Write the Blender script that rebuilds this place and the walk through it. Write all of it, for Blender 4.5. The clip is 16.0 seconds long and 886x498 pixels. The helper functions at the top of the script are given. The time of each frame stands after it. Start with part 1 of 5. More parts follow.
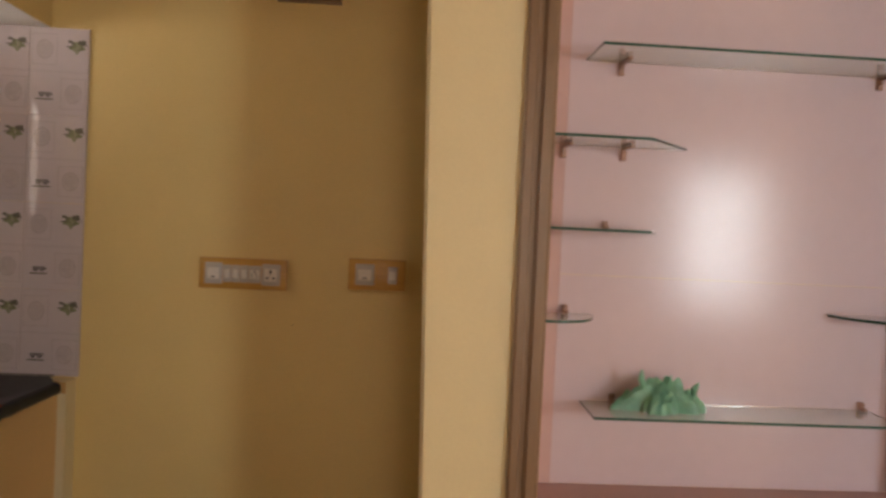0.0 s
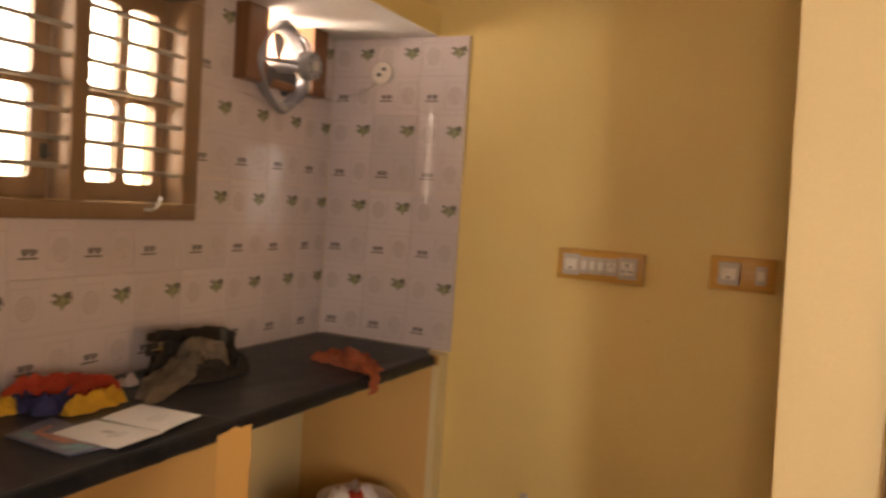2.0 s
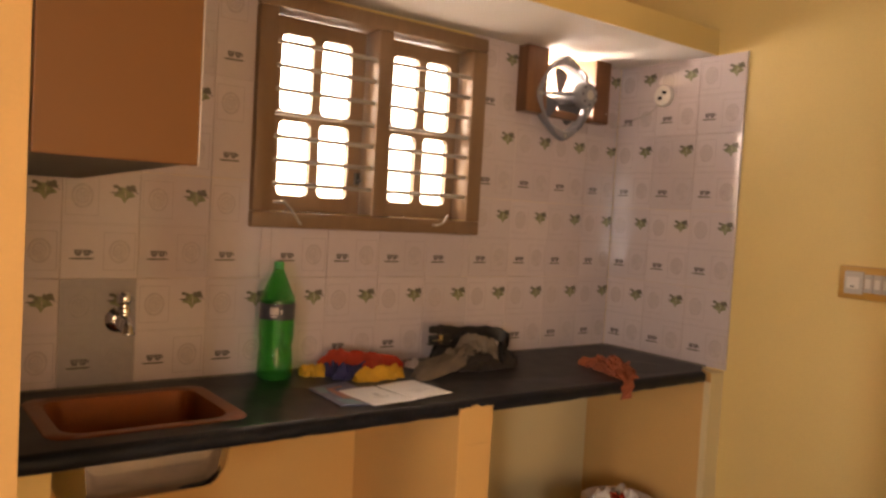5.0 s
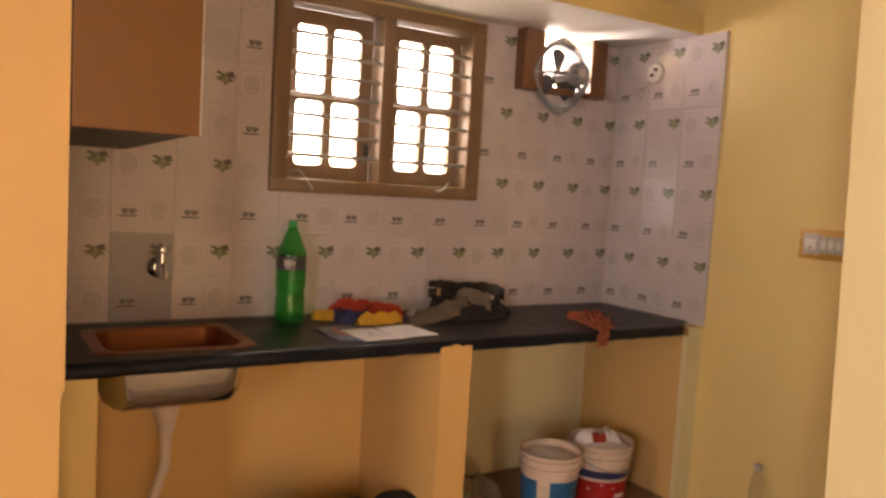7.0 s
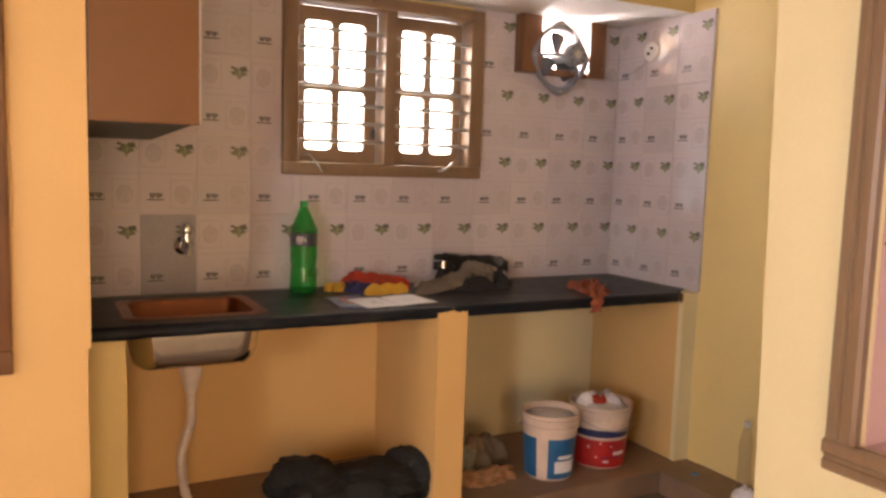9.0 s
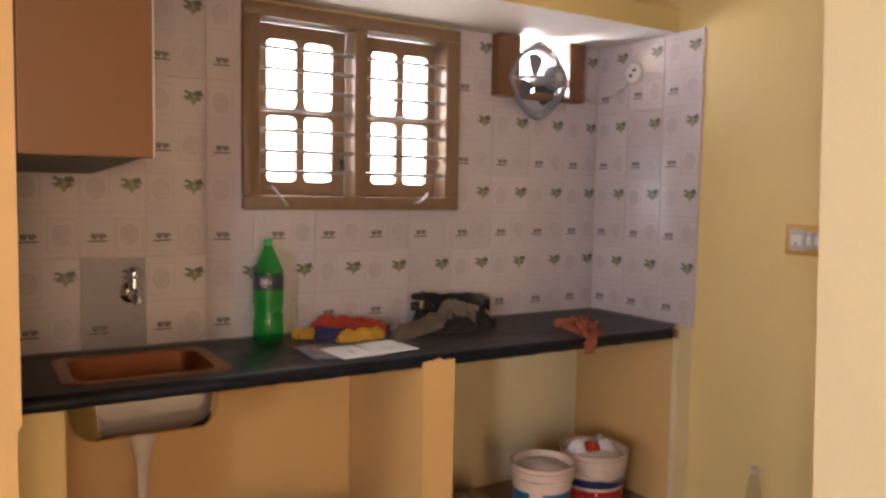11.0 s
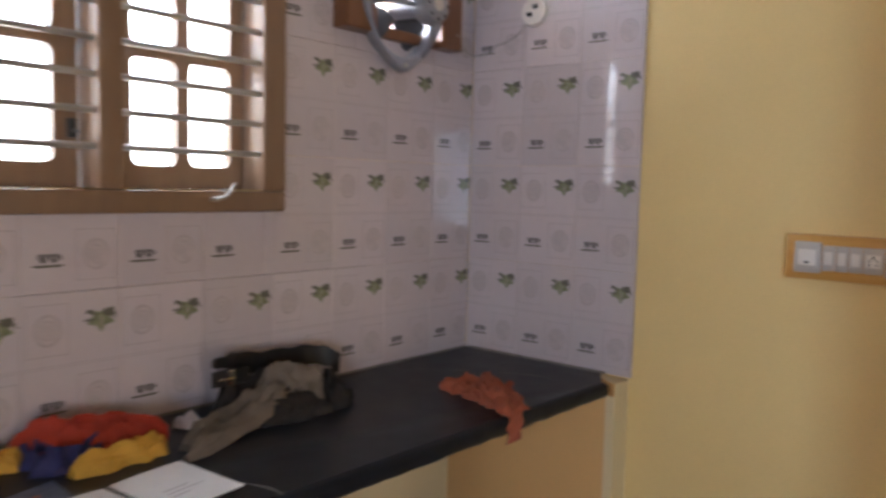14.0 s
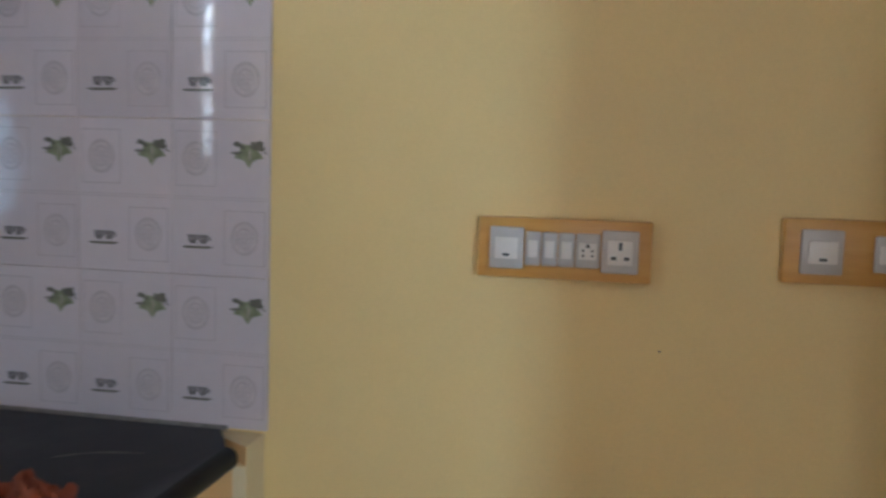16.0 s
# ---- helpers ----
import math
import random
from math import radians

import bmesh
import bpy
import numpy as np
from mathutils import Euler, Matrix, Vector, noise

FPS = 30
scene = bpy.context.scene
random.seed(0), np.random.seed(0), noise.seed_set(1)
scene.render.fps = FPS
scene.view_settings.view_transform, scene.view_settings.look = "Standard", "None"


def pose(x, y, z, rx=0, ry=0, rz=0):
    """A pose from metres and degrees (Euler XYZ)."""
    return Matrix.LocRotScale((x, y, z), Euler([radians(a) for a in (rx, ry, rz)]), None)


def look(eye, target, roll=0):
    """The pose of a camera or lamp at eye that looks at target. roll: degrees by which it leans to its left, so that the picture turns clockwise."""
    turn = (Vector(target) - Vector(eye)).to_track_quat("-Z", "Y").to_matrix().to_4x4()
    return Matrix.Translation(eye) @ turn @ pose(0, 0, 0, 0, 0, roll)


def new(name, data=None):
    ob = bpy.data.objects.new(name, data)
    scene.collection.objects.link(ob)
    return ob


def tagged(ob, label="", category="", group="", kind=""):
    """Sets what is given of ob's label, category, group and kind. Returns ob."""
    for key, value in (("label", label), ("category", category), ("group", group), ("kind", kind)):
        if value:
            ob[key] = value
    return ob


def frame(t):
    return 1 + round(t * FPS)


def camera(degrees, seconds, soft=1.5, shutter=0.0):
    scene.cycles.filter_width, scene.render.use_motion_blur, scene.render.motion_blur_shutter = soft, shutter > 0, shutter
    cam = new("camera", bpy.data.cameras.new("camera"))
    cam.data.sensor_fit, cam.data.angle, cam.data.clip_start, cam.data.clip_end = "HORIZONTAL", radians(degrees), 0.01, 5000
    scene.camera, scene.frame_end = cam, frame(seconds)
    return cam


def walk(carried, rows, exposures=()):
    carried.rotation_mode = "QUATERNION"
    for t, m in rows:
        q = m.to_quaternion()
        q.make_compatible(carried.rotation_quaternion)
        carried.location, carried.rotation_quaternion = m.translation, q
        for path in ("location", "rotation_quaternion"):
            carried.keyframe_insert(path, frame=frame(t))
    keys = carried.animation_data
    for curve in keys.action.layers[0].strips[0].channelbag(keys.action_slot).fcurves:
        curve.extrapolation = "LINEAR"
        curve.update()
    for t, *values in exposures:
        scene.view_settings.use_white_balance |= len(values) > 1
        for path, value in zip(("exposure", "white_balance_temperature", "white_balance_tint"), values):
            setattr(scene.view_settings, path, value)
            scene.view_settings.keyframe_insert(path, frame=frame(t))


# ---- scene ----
cam = camera(60.1, 16.0, soft=2.8, shutter=0.5)
walk(cam, [
    (0.0, look((-2.713, -1.693, 1.413), (-0.717, -1.807, 1.365), 2.68)),
    (0.5, look((-2.693, -1.660, 1.411), (-0.693, -1.667, 1.356), 2.88)),
    (1.0, look((-2.670, -1.654, 1.404), (-0.678, -1.501, 1.335), 2.56)),
    (1.5, look((-2.648, -1.722, 1.404), (-0.712, -1.227, 1.318), 2.98)),
    (2.0, look((-2.657, -1.774, 1.406), (-0.845, -0.935, 1.292), 3.75)),
    (2.5, look((-2.672, -1.807, 1.398), (-0.939, -0.815, 1.285), 3.64)),
    (3.0, look((-2.660, -1.892, 1.384), (-1.047, -0.713, 1.281), 2.91)),
    (3.5, look((-2.644, -1.969, 1.382), (-1.165, -0.626, 1.282), 3.94)),
    (4.0, look((-2.635, -2.051, 1.390), (-1.300, -0.564, 1.289), 3.66)),
    (6.5, look((-2.567, -2.557, 1.354), (-1.446, -0.904, 1.248), 3.19)),
    (7.0, look((-2.589, -2.673, 1.356), (-1.529, -0.985, 1.194), 3.38)),
    (7.5, look((-2.602, -2.785, 1.351), (-1.531, -1.108, 1.154), 3.27)),
    (8.0, look((-2.580, -2.874, 1.342), (-1.659, -1.112, 1.125), 3.39)),
    (8.5, look((-2.554, -2.936, 1.340), (-1.653, -1.163, 1.128), 2.58)),
    (9.0, look((-2.517, -2.972, 1.340), (-1.583, -1.216, 1.135), 1.72)),
    (11.5, look((-2.476, -2.487, 1.377), (-1.400, -0.806, 1.251), 1.50)),
    (12.0, look((-2.419, -2.271, 1.386), (-1.309, -0.612, 1.261), 2.27)),
    (12.5, look((-2.346, -2.089, 1.383), (-1.137, -0.499, 1.267), 2.36)),
    (13.0, look((-2.272, -1.888, 1.378), (-0.936, -0.407, 1.236), 1.42)),
    (13.5, look((-2.120, -1.723, 1.381), (-0.728, -0.294, 1.241), 1.06)),
    (14.0, look((-1.978, -1.574, 1.380), (-0.460, -0.282, 1.214), 1.38)),
    (14.5, look((-1.814, -1.418, 1.379), (-0.069, -0.456, 1.202), 2.13)),
    (15.0, look((-1.685, -1.273, 1.368), (0.183, -0.587, 1.171), 1.59)),
    (15.5, look((-1.531, -1.215, 1.359), (0.385, -0.674, 1.174), 1.79)),
    (16.0, look((-1.373, -1.175, 1.347), (0.589, -0.835, 1.165), 1.82)),
], exposures=[
    (0.0, -0.64, 7600, 16), (1.5, -0.3, 8900, 18), (3.0, -0.02, 9900, 24), (4.0, 0.0, 9600, 24), (6.5, 0.0, 8400, 21), (9.0, 0.34, 7100, 19),
    (11.5, 0.12, 6300, 16), (13.0, 0.0, 5900, 13), (14.0, 0.05, 5500, 10), (15.0, 0.1, 5200, 5), (16.0, 0.1, 5000, 1),
])

# ---- world and light ----
world = bpy.data.worlds.new("sky")
scene.world = world
world.use_nodes = True
wn = world.node_tree.nodes
sky = wn.new("ShaderNodeTexSky")
sky.sky_type = "NISHITA"
sky.sun_disc = False
sky.sun_elevation = radians(52)
sky.sun_rotation = radians(60)
world.node_tree.links.new(sky.outputs["Color"], wn["Background"].inputs["Color"])
wn["Background"].inputs["Strength"].default_value = 0.12

sun_data = bpy.data.lights.new("sun", "SUN")
sun_data.energy, sun_data.angle, sun_data.color = 3.0, radians(0.5), (1.0, 0.95, 0.87)
sun = new("sun", sun_data)
sun.matrix_world = look((6, 4, 9), (0, 0, 0))


def daylight(name, m, w, h, watts, color=(1.0, 0.97, 0.93)):
    """Sky light in an opening; the lamp shines along its own -z."""
    d = bpy.data.lights.new(name, "AREA")
    d.shape, d.size, d.size_y, d.energy, d.color = "RECTANGLE", w, h, watts, color
    ob = new(name, d)
    ob.matrix_world = m
    return ob


daylight("daylight_kitchen_window", look((-1.22, 0.36, 1.95), (-1.22, -0.9, 1.10)), 1.0, 0.9, 24, (0.95, 0.975, 1.0))
daylight("daylight_vent", look((-0.36, 0.26, 1.93), (-0.36, -1.0, 1.93)), 0.27, 0.24, 14, (0.96, 0.98, 1.0))
daylight("daylight_west_window", look((-5.10, -4.30, 1.45), (-1.0, -4.30, 1.45)), 0.58, 1.2, 135, (0.72, 0.87, 1.0))
# fill lamp in an added, unseen opening; brightens the hall and east walls
daylight("fill_west_added_window", look((-5.10, -2.05, 1.45), (-1.0, -2.05, 1.45)), 0.6, 1.2, 46, (1.0, 0.91, 0.80))
# added orange fill from an unseen doorway, standing in for warm bounced light
daylight("warm_fill_south", look((-3.1, -6.10, 1.1), (-3.1, 0.0, 1.1)), 0.95, 2.0, 42, (1.0, 0.72, 0.46))


# ---- helpers ----
def mat(name, color, rough=0.5, metal=0.0, var=0.12, scale=6.0, fine=60.0, bump=0.05, coat=0.0, dark=None, spec=0.5):
    """A surface with stains at one scale, grain at another, and fine relief."""
    m = bpy.data.materials.new(name)
    m.use_nodes = True
    nt = m.node_tree
    b = nt.nodes["Principled BSDF"]
    co = nt.nodes.new("ShaderNodeTexCoord")
    n1 = nt.nodes.new("ShaderNodeTexNoise")
    n1.inputs["Scale"].default_value, n1.inputs["Detail"].default_value = scale, 5
    n2 = nt.nodes.new("ShaderNodeTexNoise")
    n2.inputs["Scale"].default_value, n2.inputs["Detail"].default_value = fine, 3
    add = nt.nodes.new("ShaderNodeMath")
    add.operation = "MULTIPLY_ADD"
    add.inputs[1].default_value = 0.35
    ramp = nt.nodes.new("ShaderNodeValToRGB")
    lo = dark or tuple(c * (1 - var) for c in color)
    hi = tuple(min(1, c * (1 + var * 0.6)) for c in color)
    ramp.color_ramp.elements[0].position, ramp.color_ramp.elements[0].color = 0.42, (*lo, 1)
    ramp.color_ramp.elements[1].position, ramp.color_ramp.elements[1].color = 0.85, (*hi, 1)
    L = nt.links.new
    L(co.outputs["Object"], n1.inputs["Vector"])
    L(co.outputs["Object"], n2.inputs["Vector"])
    L(n2.outputs["Fac"], add.inputs[0])
    L(n1.outputs["Fac"], add.inputs[2])
    L(add.outputs[0], ramp.inputs["Fac"])
    L(ramp.outputs["Color"], b.inputs["Base Color"])
    rr = nt.nodes.new("ShaderNodeMapRange")
    rr.inputs["To Min"].default_value, rr.inputs["To Max"].default_value = rough * 0.8, min(1, rough * 1.25)
    L(n1.outputs["Fac"], rr.inputs["Value"])
    L(rr.outputs[0], b.inputs["Roughness"])
    b.inputs["Metallic"].default_value = metal
    b.inputs["Specular IOR Level"].default_value = spec
    b.inputs["Coat Weight"].default_value = coat
    b.inputs["Coat Roughness"].default_value = 0.12
    if bump:
        bp = nt.nodes.new("ShaderNodeBump")
        bp.inputs["Strength"].default_value, bp.inputs["Distance"].default_value = bump, 0.01
        L(add.outputs[0], bp.inputs["Height"])
        L(bp.outputs["Normal"], b.inputs["Normal"])
    return m


def wood(name, color, dark, rough=0.4, axis="z", scale=9.0):
    m = mat(name, color, rough, bump=0.06)
    nt = m.node_tree
    b = nt.nodes["Principled BSDF"]
    co = nt.nodes.new("ShaderNodeTexCoord")
    mp = nt.nodes.new("ShaderNodeMapping")
    s = {"x": (0.12, 1, 1), "y": (1, 0.12, 1), "z": (1, 1, 0.12)}[axis]
    mp.inputs["Scale"].default_value = s
    n = nt.nodes.new("ShaderNodeTexNoise")
    n.inputs["Scale"].default_value, n.inputs["Detail"].default_value = scale * 5, 6
    ramp = nt.nodes.new("ShaderNodeValToRGB")
    ramp.color_ramp.elements[0].position, ramp.color_ramp.elements[0].color = 0.3, (*dark, 1)
    ramp.color_ramp.elements[1].position, ramp.color_ramp.elements[1].color = 0.7, (*color, 1)
    L = nt.links.new
    L(co.outputs["Object"], mp.inputs["Vector"])
    L(mp.outputs["Vector"], n.inputs["Vector"])
    L(n.outputs["Fac"], ramp.inputs["Fac"])
    L(ramp.outputs["Color"], b.inputs["Base Color"])
    return m


def glass(name, color, rough=0.02, ior=1.45, trans=1.0):
    m = bpy.data.materials.new(name)
    m.use_nodes = True
    b = m.node_tree.nodes["Principled BSDF"]
    b.inputs["Base Color"].default_value = (*color, 1)
    b.inputs["Roughness"].default_value = rough
    b.inputs["IOR"].default_value = ior
    b.inputs["Transmission Weight"].default_value = trans
    return m


def thin_plastic(name, tint, body, weight):
    """A thin-walled bottle: tinted see-through film, some milky body, a glossy skin."""
    m = bpy.data.materials.new(name)
    m.use_nodes = True
    nt = m.node_tree
    L = nt.links.new
    clear = nt.nodes.new("ShaderNodeBsdfTransparent")
    clear.inputs["Color"].default_value = (*tint, 1)
    milky = nt.nodes.new("ShaderNodeBsdfTranslucent")
    milky.inputs["Color"].default_value = (*body, 1)
    matt = nt.nodes.new("ShaderNodeBsdfDiffuse")
    matt.inputs["Color"].default_value = (*body, 1)
    skin = nt.nodes.new("ShaderNodeBsdfGlossy")
    skin.inputs["Roughness"].default_value = 0.08
    skin.inputs["Color"].default_value = (0.9, 0.9, 0.9, 1)
    both, film, out = (nt.nodes.new("ShaderNodeMixShader") for _ in range(3))
    both.inputs[0].default_value = 0.5
    film.inputs[0].default_value = weight
    edge = nt.nodes.new("ShaderNodeLayerWeight")
    rim = nt.nodes.new("ShaderNodeMapRange")
    rim.inputs["From Min"].default_value = 0.3
    rim.inputs["To Min"].default_value, rim.inputs["To Max"].default_value = 0.04, 0.35
    L(edge.outputs["Facing"], rim.inputs["Value"])
    L(milky.outputs[0], both.inputs[1])
    L(matt.outputs[0], both.inputs[2])
    L(clear.outputs[0], film.inputs[1])
    L(both.outputs[0], film.inputs[2])
    L(rim.outputs[0], out.inputs[0])
    L(film.outputs[0], out.inputs[1])
    L(skin.outputs[0], out.inputs[2])
    L(out.outputs[0], nt.nodes["Material Output"].inputs["Surface"])
    return m


def part(name, bm, material, parent=None, label="", smooth=False):
    me = bpy.data.meshes.new(name)
    bmesh.ops.recalc_face_normals(bm, faces=bm.faces)
    bm.to_mesh(me)
    bm.free()
    for mm in (material if isinstance(material, (list, tuple)) else [material]):
        me.materials.append(mm)
    if smooth:
        me.shade_smooth()
        me.set_sharp_from_angle(angle=radians(38))
    ob = new(name, me)
    if parent:
        ob.parent = parent
    if label:
        ob["label"] = label
    return ob


def thing(name, label, category, at=(0, 0, 0), rz=0, group="", kind=""):
    ob = new(name)
    ob.empty_display_size = 0.05
    ob.matrix_world = pose(*at, 0, 0, rz)
    return tagged(ob, label, category, group, kind)


def add_box(bm, lo, hi, bevel=0.0, mi=0):
    lo, hi = Vector(lo), Vector(hi)
    r = bmesh.ops.create_cube(bm, size=1.0, matrix=Matrix.LocRotScale((lo + hi) / 2, None, hi - lo))
    vs = r["verts"]
    fs = {f for v in vs for f in v.link_faces}
    for f in fs:
        f.material_index = mi
    if bevel:
        es = list({e for v in vs for e in v.link_edges})
        bmesh.ops.bevel(bm, geom=es, offset=bevel, segments=2, affect="EDGES", profile=0.5)
    return bm


def box(lo, hi, bevel=0.0):
    return add_box(bmesh.new(), lo, hi, bevel)


def add_lathe(bm, prof, center=(0, 0, 0), n=32, mi=0, caps=(True, True)):
    """Profile rows of (radius, z) turned round the z axis."""
    rings = []
    for r, z in prof:
        rings.append([bm.verts.new((center[0] + r * math.cos(2 * math.pi * i / n), center[1] + r * math.sin(2 * math.pi * i / n), center[2] + z)) for i in range(n)])
    for a, b in zip(rings, rings[1:]):
        for i in range(n):
            f = bm.faces.new((a[i], a[(i + 1) % n], b[(i + 1) % n], b[i]))
            f.material_index = mi
    if caps[0]:
        bm.faces.new(rings[0][::-1]).material_index = mi
    if caps[1]:
        bm.faces.new(rings[-1]).material_index = mi
    return bm


def lathe(prof, **k):
    return add_lathe(bmesh.new(), prof, **k)


def add_tube(bm, pts, r, n=10, mi=0):
    """A round rod along points; r is one radius or one for each point."""
    pts = [Vector(p) for p in pts]
    rs = r if isinstance(r, (list, tuple)) else [r] * len(pts)
    rings, side = [], None
    for i, p in enumerate(pts):
        d = (pts[min(i + 1, len(pts) - 1)] - pts[max(i - 1, 0)]).normalized()
        if side is None:
            side = d.cross(Vector((0, 0, 1)) if abs(d.z) < 0.9 else Vector((1, 0, 0))).normalized()
        side = (side - d * side.dot(d)).normalized()
        up = d.cross(side)
        rings.append([bm.verts.new(p + rs[i] * (math.cos(a) * side + math.sin(a) * up)) for a in (2 * math.pi * k / n for k in range(n))])
    for a, b in zip(rings, rings[1:]):
        for i in range(n):
            bm.faces.new((a[i], a[(i + 1) % n], b[(i + 1) % n], b[i])).material_index = mi
    bm.faces.new(rings[0][::-1]).material_index = mi
    bm.faces.new(rings[-1]).material_index = mi
    return bm


def tube(pts, r, n=10):
    return add_tube(bmesh.new(), pts, r, n)


def add_prism(bm, pts, lo, hi, axis="z", mi=0):
    """A flat outline of 2D points drawn out from lo to hi along an axis."""
    put = {"z": lambda a, b, c: (a, b, c), "y": lambda a, b, c: (a, c, b), "x": lambda a, b, c: (c, a, b)}[axis]
    A = [bm.verts.new(put(a, b, lo)) for a, b in pts]
    B = [bm.verts.new(put(a, b, hi)) for a, b in pts]
    n = len(pts)
    fs = [bm.faces.new(A[::-1]), bm.faces.new(B)]
    fs += [bm.faces.new((A[i], A[(i + 1) % n], B[(i + 1) % n], B[i])) for i in range(n)]
    for f in fs:
        f.material_index = mi
    return bm


def prism(pts, lo, hi, axis="z"):
    return add_prism(bmesh.new(), pts, lo, hi, axis)


def smooth_path(pts, n=8):
    """Points of a Catmull-Rom curve through pts."""
    P = [Vector(p) for p in pts]
    P = [2 * P[0] - P[1]] + P + [2 * P[-1] - P[-2]]
    out = []
    for i in range(1, len(P) - 2):
        for k in range(n):
            t = k / n
            a, b, c, d = P[i - 1 : i + 3]
            out.append(0.5 * ((2 * b) + (c - a) * t + (2 * a - 5 * b + 4 * c - d) * t * t + (3 * b - a - 3 * c + d) * t ** 3))
    return out + [P[-2]]


def crumple(rx, ry, h, seed, folds=1.0, rings=26, segs=72, turn=0.0, lobes=0.25, along=1.0):
    """A heap of cloth: uneven outline, folds, a closed flat base at z = 0. along: how far folds are drawn out along its length."""
    bm = bmesh.new()
    off = Vector((seed * 7.3 % 50, seed * 3.1 % 50, seed * 1.7 % 50))
    ct, st = math.cos(radians(turn)), math.sin(radians(turn))
    grid = []
    for i in range(rings + 1):
        rho = i / rings
        row = []
        for k in range(segs):
            a = 2 * math.pi * k / segs
            edge = 1 + lobes * noise.noise(Vector((math.cos(a) * 1.3, math.sin(a) * 1.3, 0)) + off) + 0.6 * lobes * noise.noise(Vector((math.cos(a) * 3.1, math.sin(a) * 3.1, 3)) + off)
            x, y = rho * edge * math.cos(a), rho * edge * math.sin(a)
            p = Vector((x * 1.5 / along, y * 1.5 * along, 0)) + off
            warp = Vector((noise.noise(p * 1.1 + Vector((0, 0, 9))), noise.noise(p * 1.1 + Vector((0, 0, 17))), 0))
            q = p + 0.7 * warp
            r1 = 1 - min(1, abs(noise.noise(q * 1.2)) * 2.6)
            r2 = 1 - min(1, abs(noise.noise(q * 2.6 + Vector((4, 1, 0)))) * 2.4)
            body = (1 - rho ** 2) ** 0.8 if rho < 1 else 0.0
            z = h * (body * (0.66 + 0.55 * noise.noise(p * 0.9 + Vector((0, 0, 2)))) + folds * body ** 0.45 * (0.20 * r1 + 0.10 * r2))
            z = max(z, 0.0) + (0.004 if i < rings else 0)
            s = 0.10 * folds * (1 - rho)
            X, Y = (x + s * warp.x) * rx, (y + s * warp.y) * ry
            row.append(bm.verts.new((X * ct - Y * st, X * st + Y * ct, z if i < rings else 0.0)))
            if i == 0:
                row = [row[0]] * segs
                break
        grid.append(row)
    for i in range(rings):
        for k in range(segs):
            a, b, c, d = grid[i][k], grid[i][(k + 1) % segs], grid[i + 1][(k + 1) % segs], grid[i + 1][k]
            if i == 0:
                bm.faces.new((a, d, c))
            else:
                bm.faces.new((a, d, c, b))
    bm.faces.new(grid[-1])
    return bm


def drape(path, wid, hgt, seed, wrinkle=1.0, n=48, m=22):
    """A length of cloth lying along a path: lengthwise folds across an arched section, ends pinched, flat underneath."""
    bm = bmesh.new()
    P = smooth_path(path, max(2, n // (len(path) - 1)))
    N = len(P) - 1
    rows = []
    for i, p in enumerate(P):
        s = i / N
        d = (P[min(i + 1, N)] - P[max(i - 1, 0)])
        side = Vector((-d.y, d.x, 0)).normalized()
        pinch = min(1.0, 0.35 + 3.2 * min(s, 1 - s)) * (1 + 0.22 * noise.noise(Vector((s * 3.1, seed, 0.5))))
        arch = min(1.0, 0.45 + 4 * min(s, 1 - s)) * (1 + 0.30 * noise.noise(Vector((s * 4.3, seed, 7.5))))
        row = []
        for q in range(m + 1):
            u = 2 * q / m - 1
            sway = 0.35 * noise.noise(Vector((s * 2.5, seed, 3.3)))
            f1 = 1 - min(1, abs(noise.noise(Vector((1.9 * (u + sway), s * 1.8, seed * 1.7)))) * 3.4)
            f2 = 1 - min(1, abs(noise.noise(Vector((4.2 * (u + sway), s * 2.6, seed * 2.3 + 5)))) * 2.8)
            body = (1 - abs(u) ** 1.9) ** 0.9
            ragged = 1 + 0.45 * noise.noise(Vector((s * 9, u * 0.6, seed + 11))) * abs(u)
            f3 = 1 - min(1, abs(noise.noise(Vector((8.5 * (u + sway), s * 4.0, seed * 3.1 + 9)))) * 2.6)
            z = hgt * arch * (body * 0.40 + wrinkle * body ** 0.6 * (0.42 * f1 + 0.26 * f2 + 0.16 * f3 * f3))
            if 0 < q < m:
                z += 0.002
            row.append(bm.verts.new(p + side * (u * wid * pinch * ragged) + Vector((0, 0, max(z, 0)))))
        rows.append(row)
    for A, B in zip(rows, rows[1:]):
        for q in range(m):
            bm.faces.new((A[q], A[q + 1], B[q + 1], B[q]))
        bm.faces.new((A[m], A[0], B[0], B[m]))
    bm.faces.new(rows[0][::-1])
    bm.faces.new(rows[-1])
    bmesh.ops.recalc_face_normals(bm, faces=bm.faces)
    return bm


def rounded(x0, y0, x1, y1, r, n=5):
    pts = []
    for cx, cy, a0 in ((x1 - r, y1 - r, 0), (x0 + r, y1 - r, 90), (x0 + r, y0 + r, 180), (x1 - r, y0 + r, 270)):
        for k in range(n + 1):
            a = radians(a0 + 90 * k / n)
            pts.append((cx + r * math.cos(a), cy + r * math.sin(a)))
    return pts


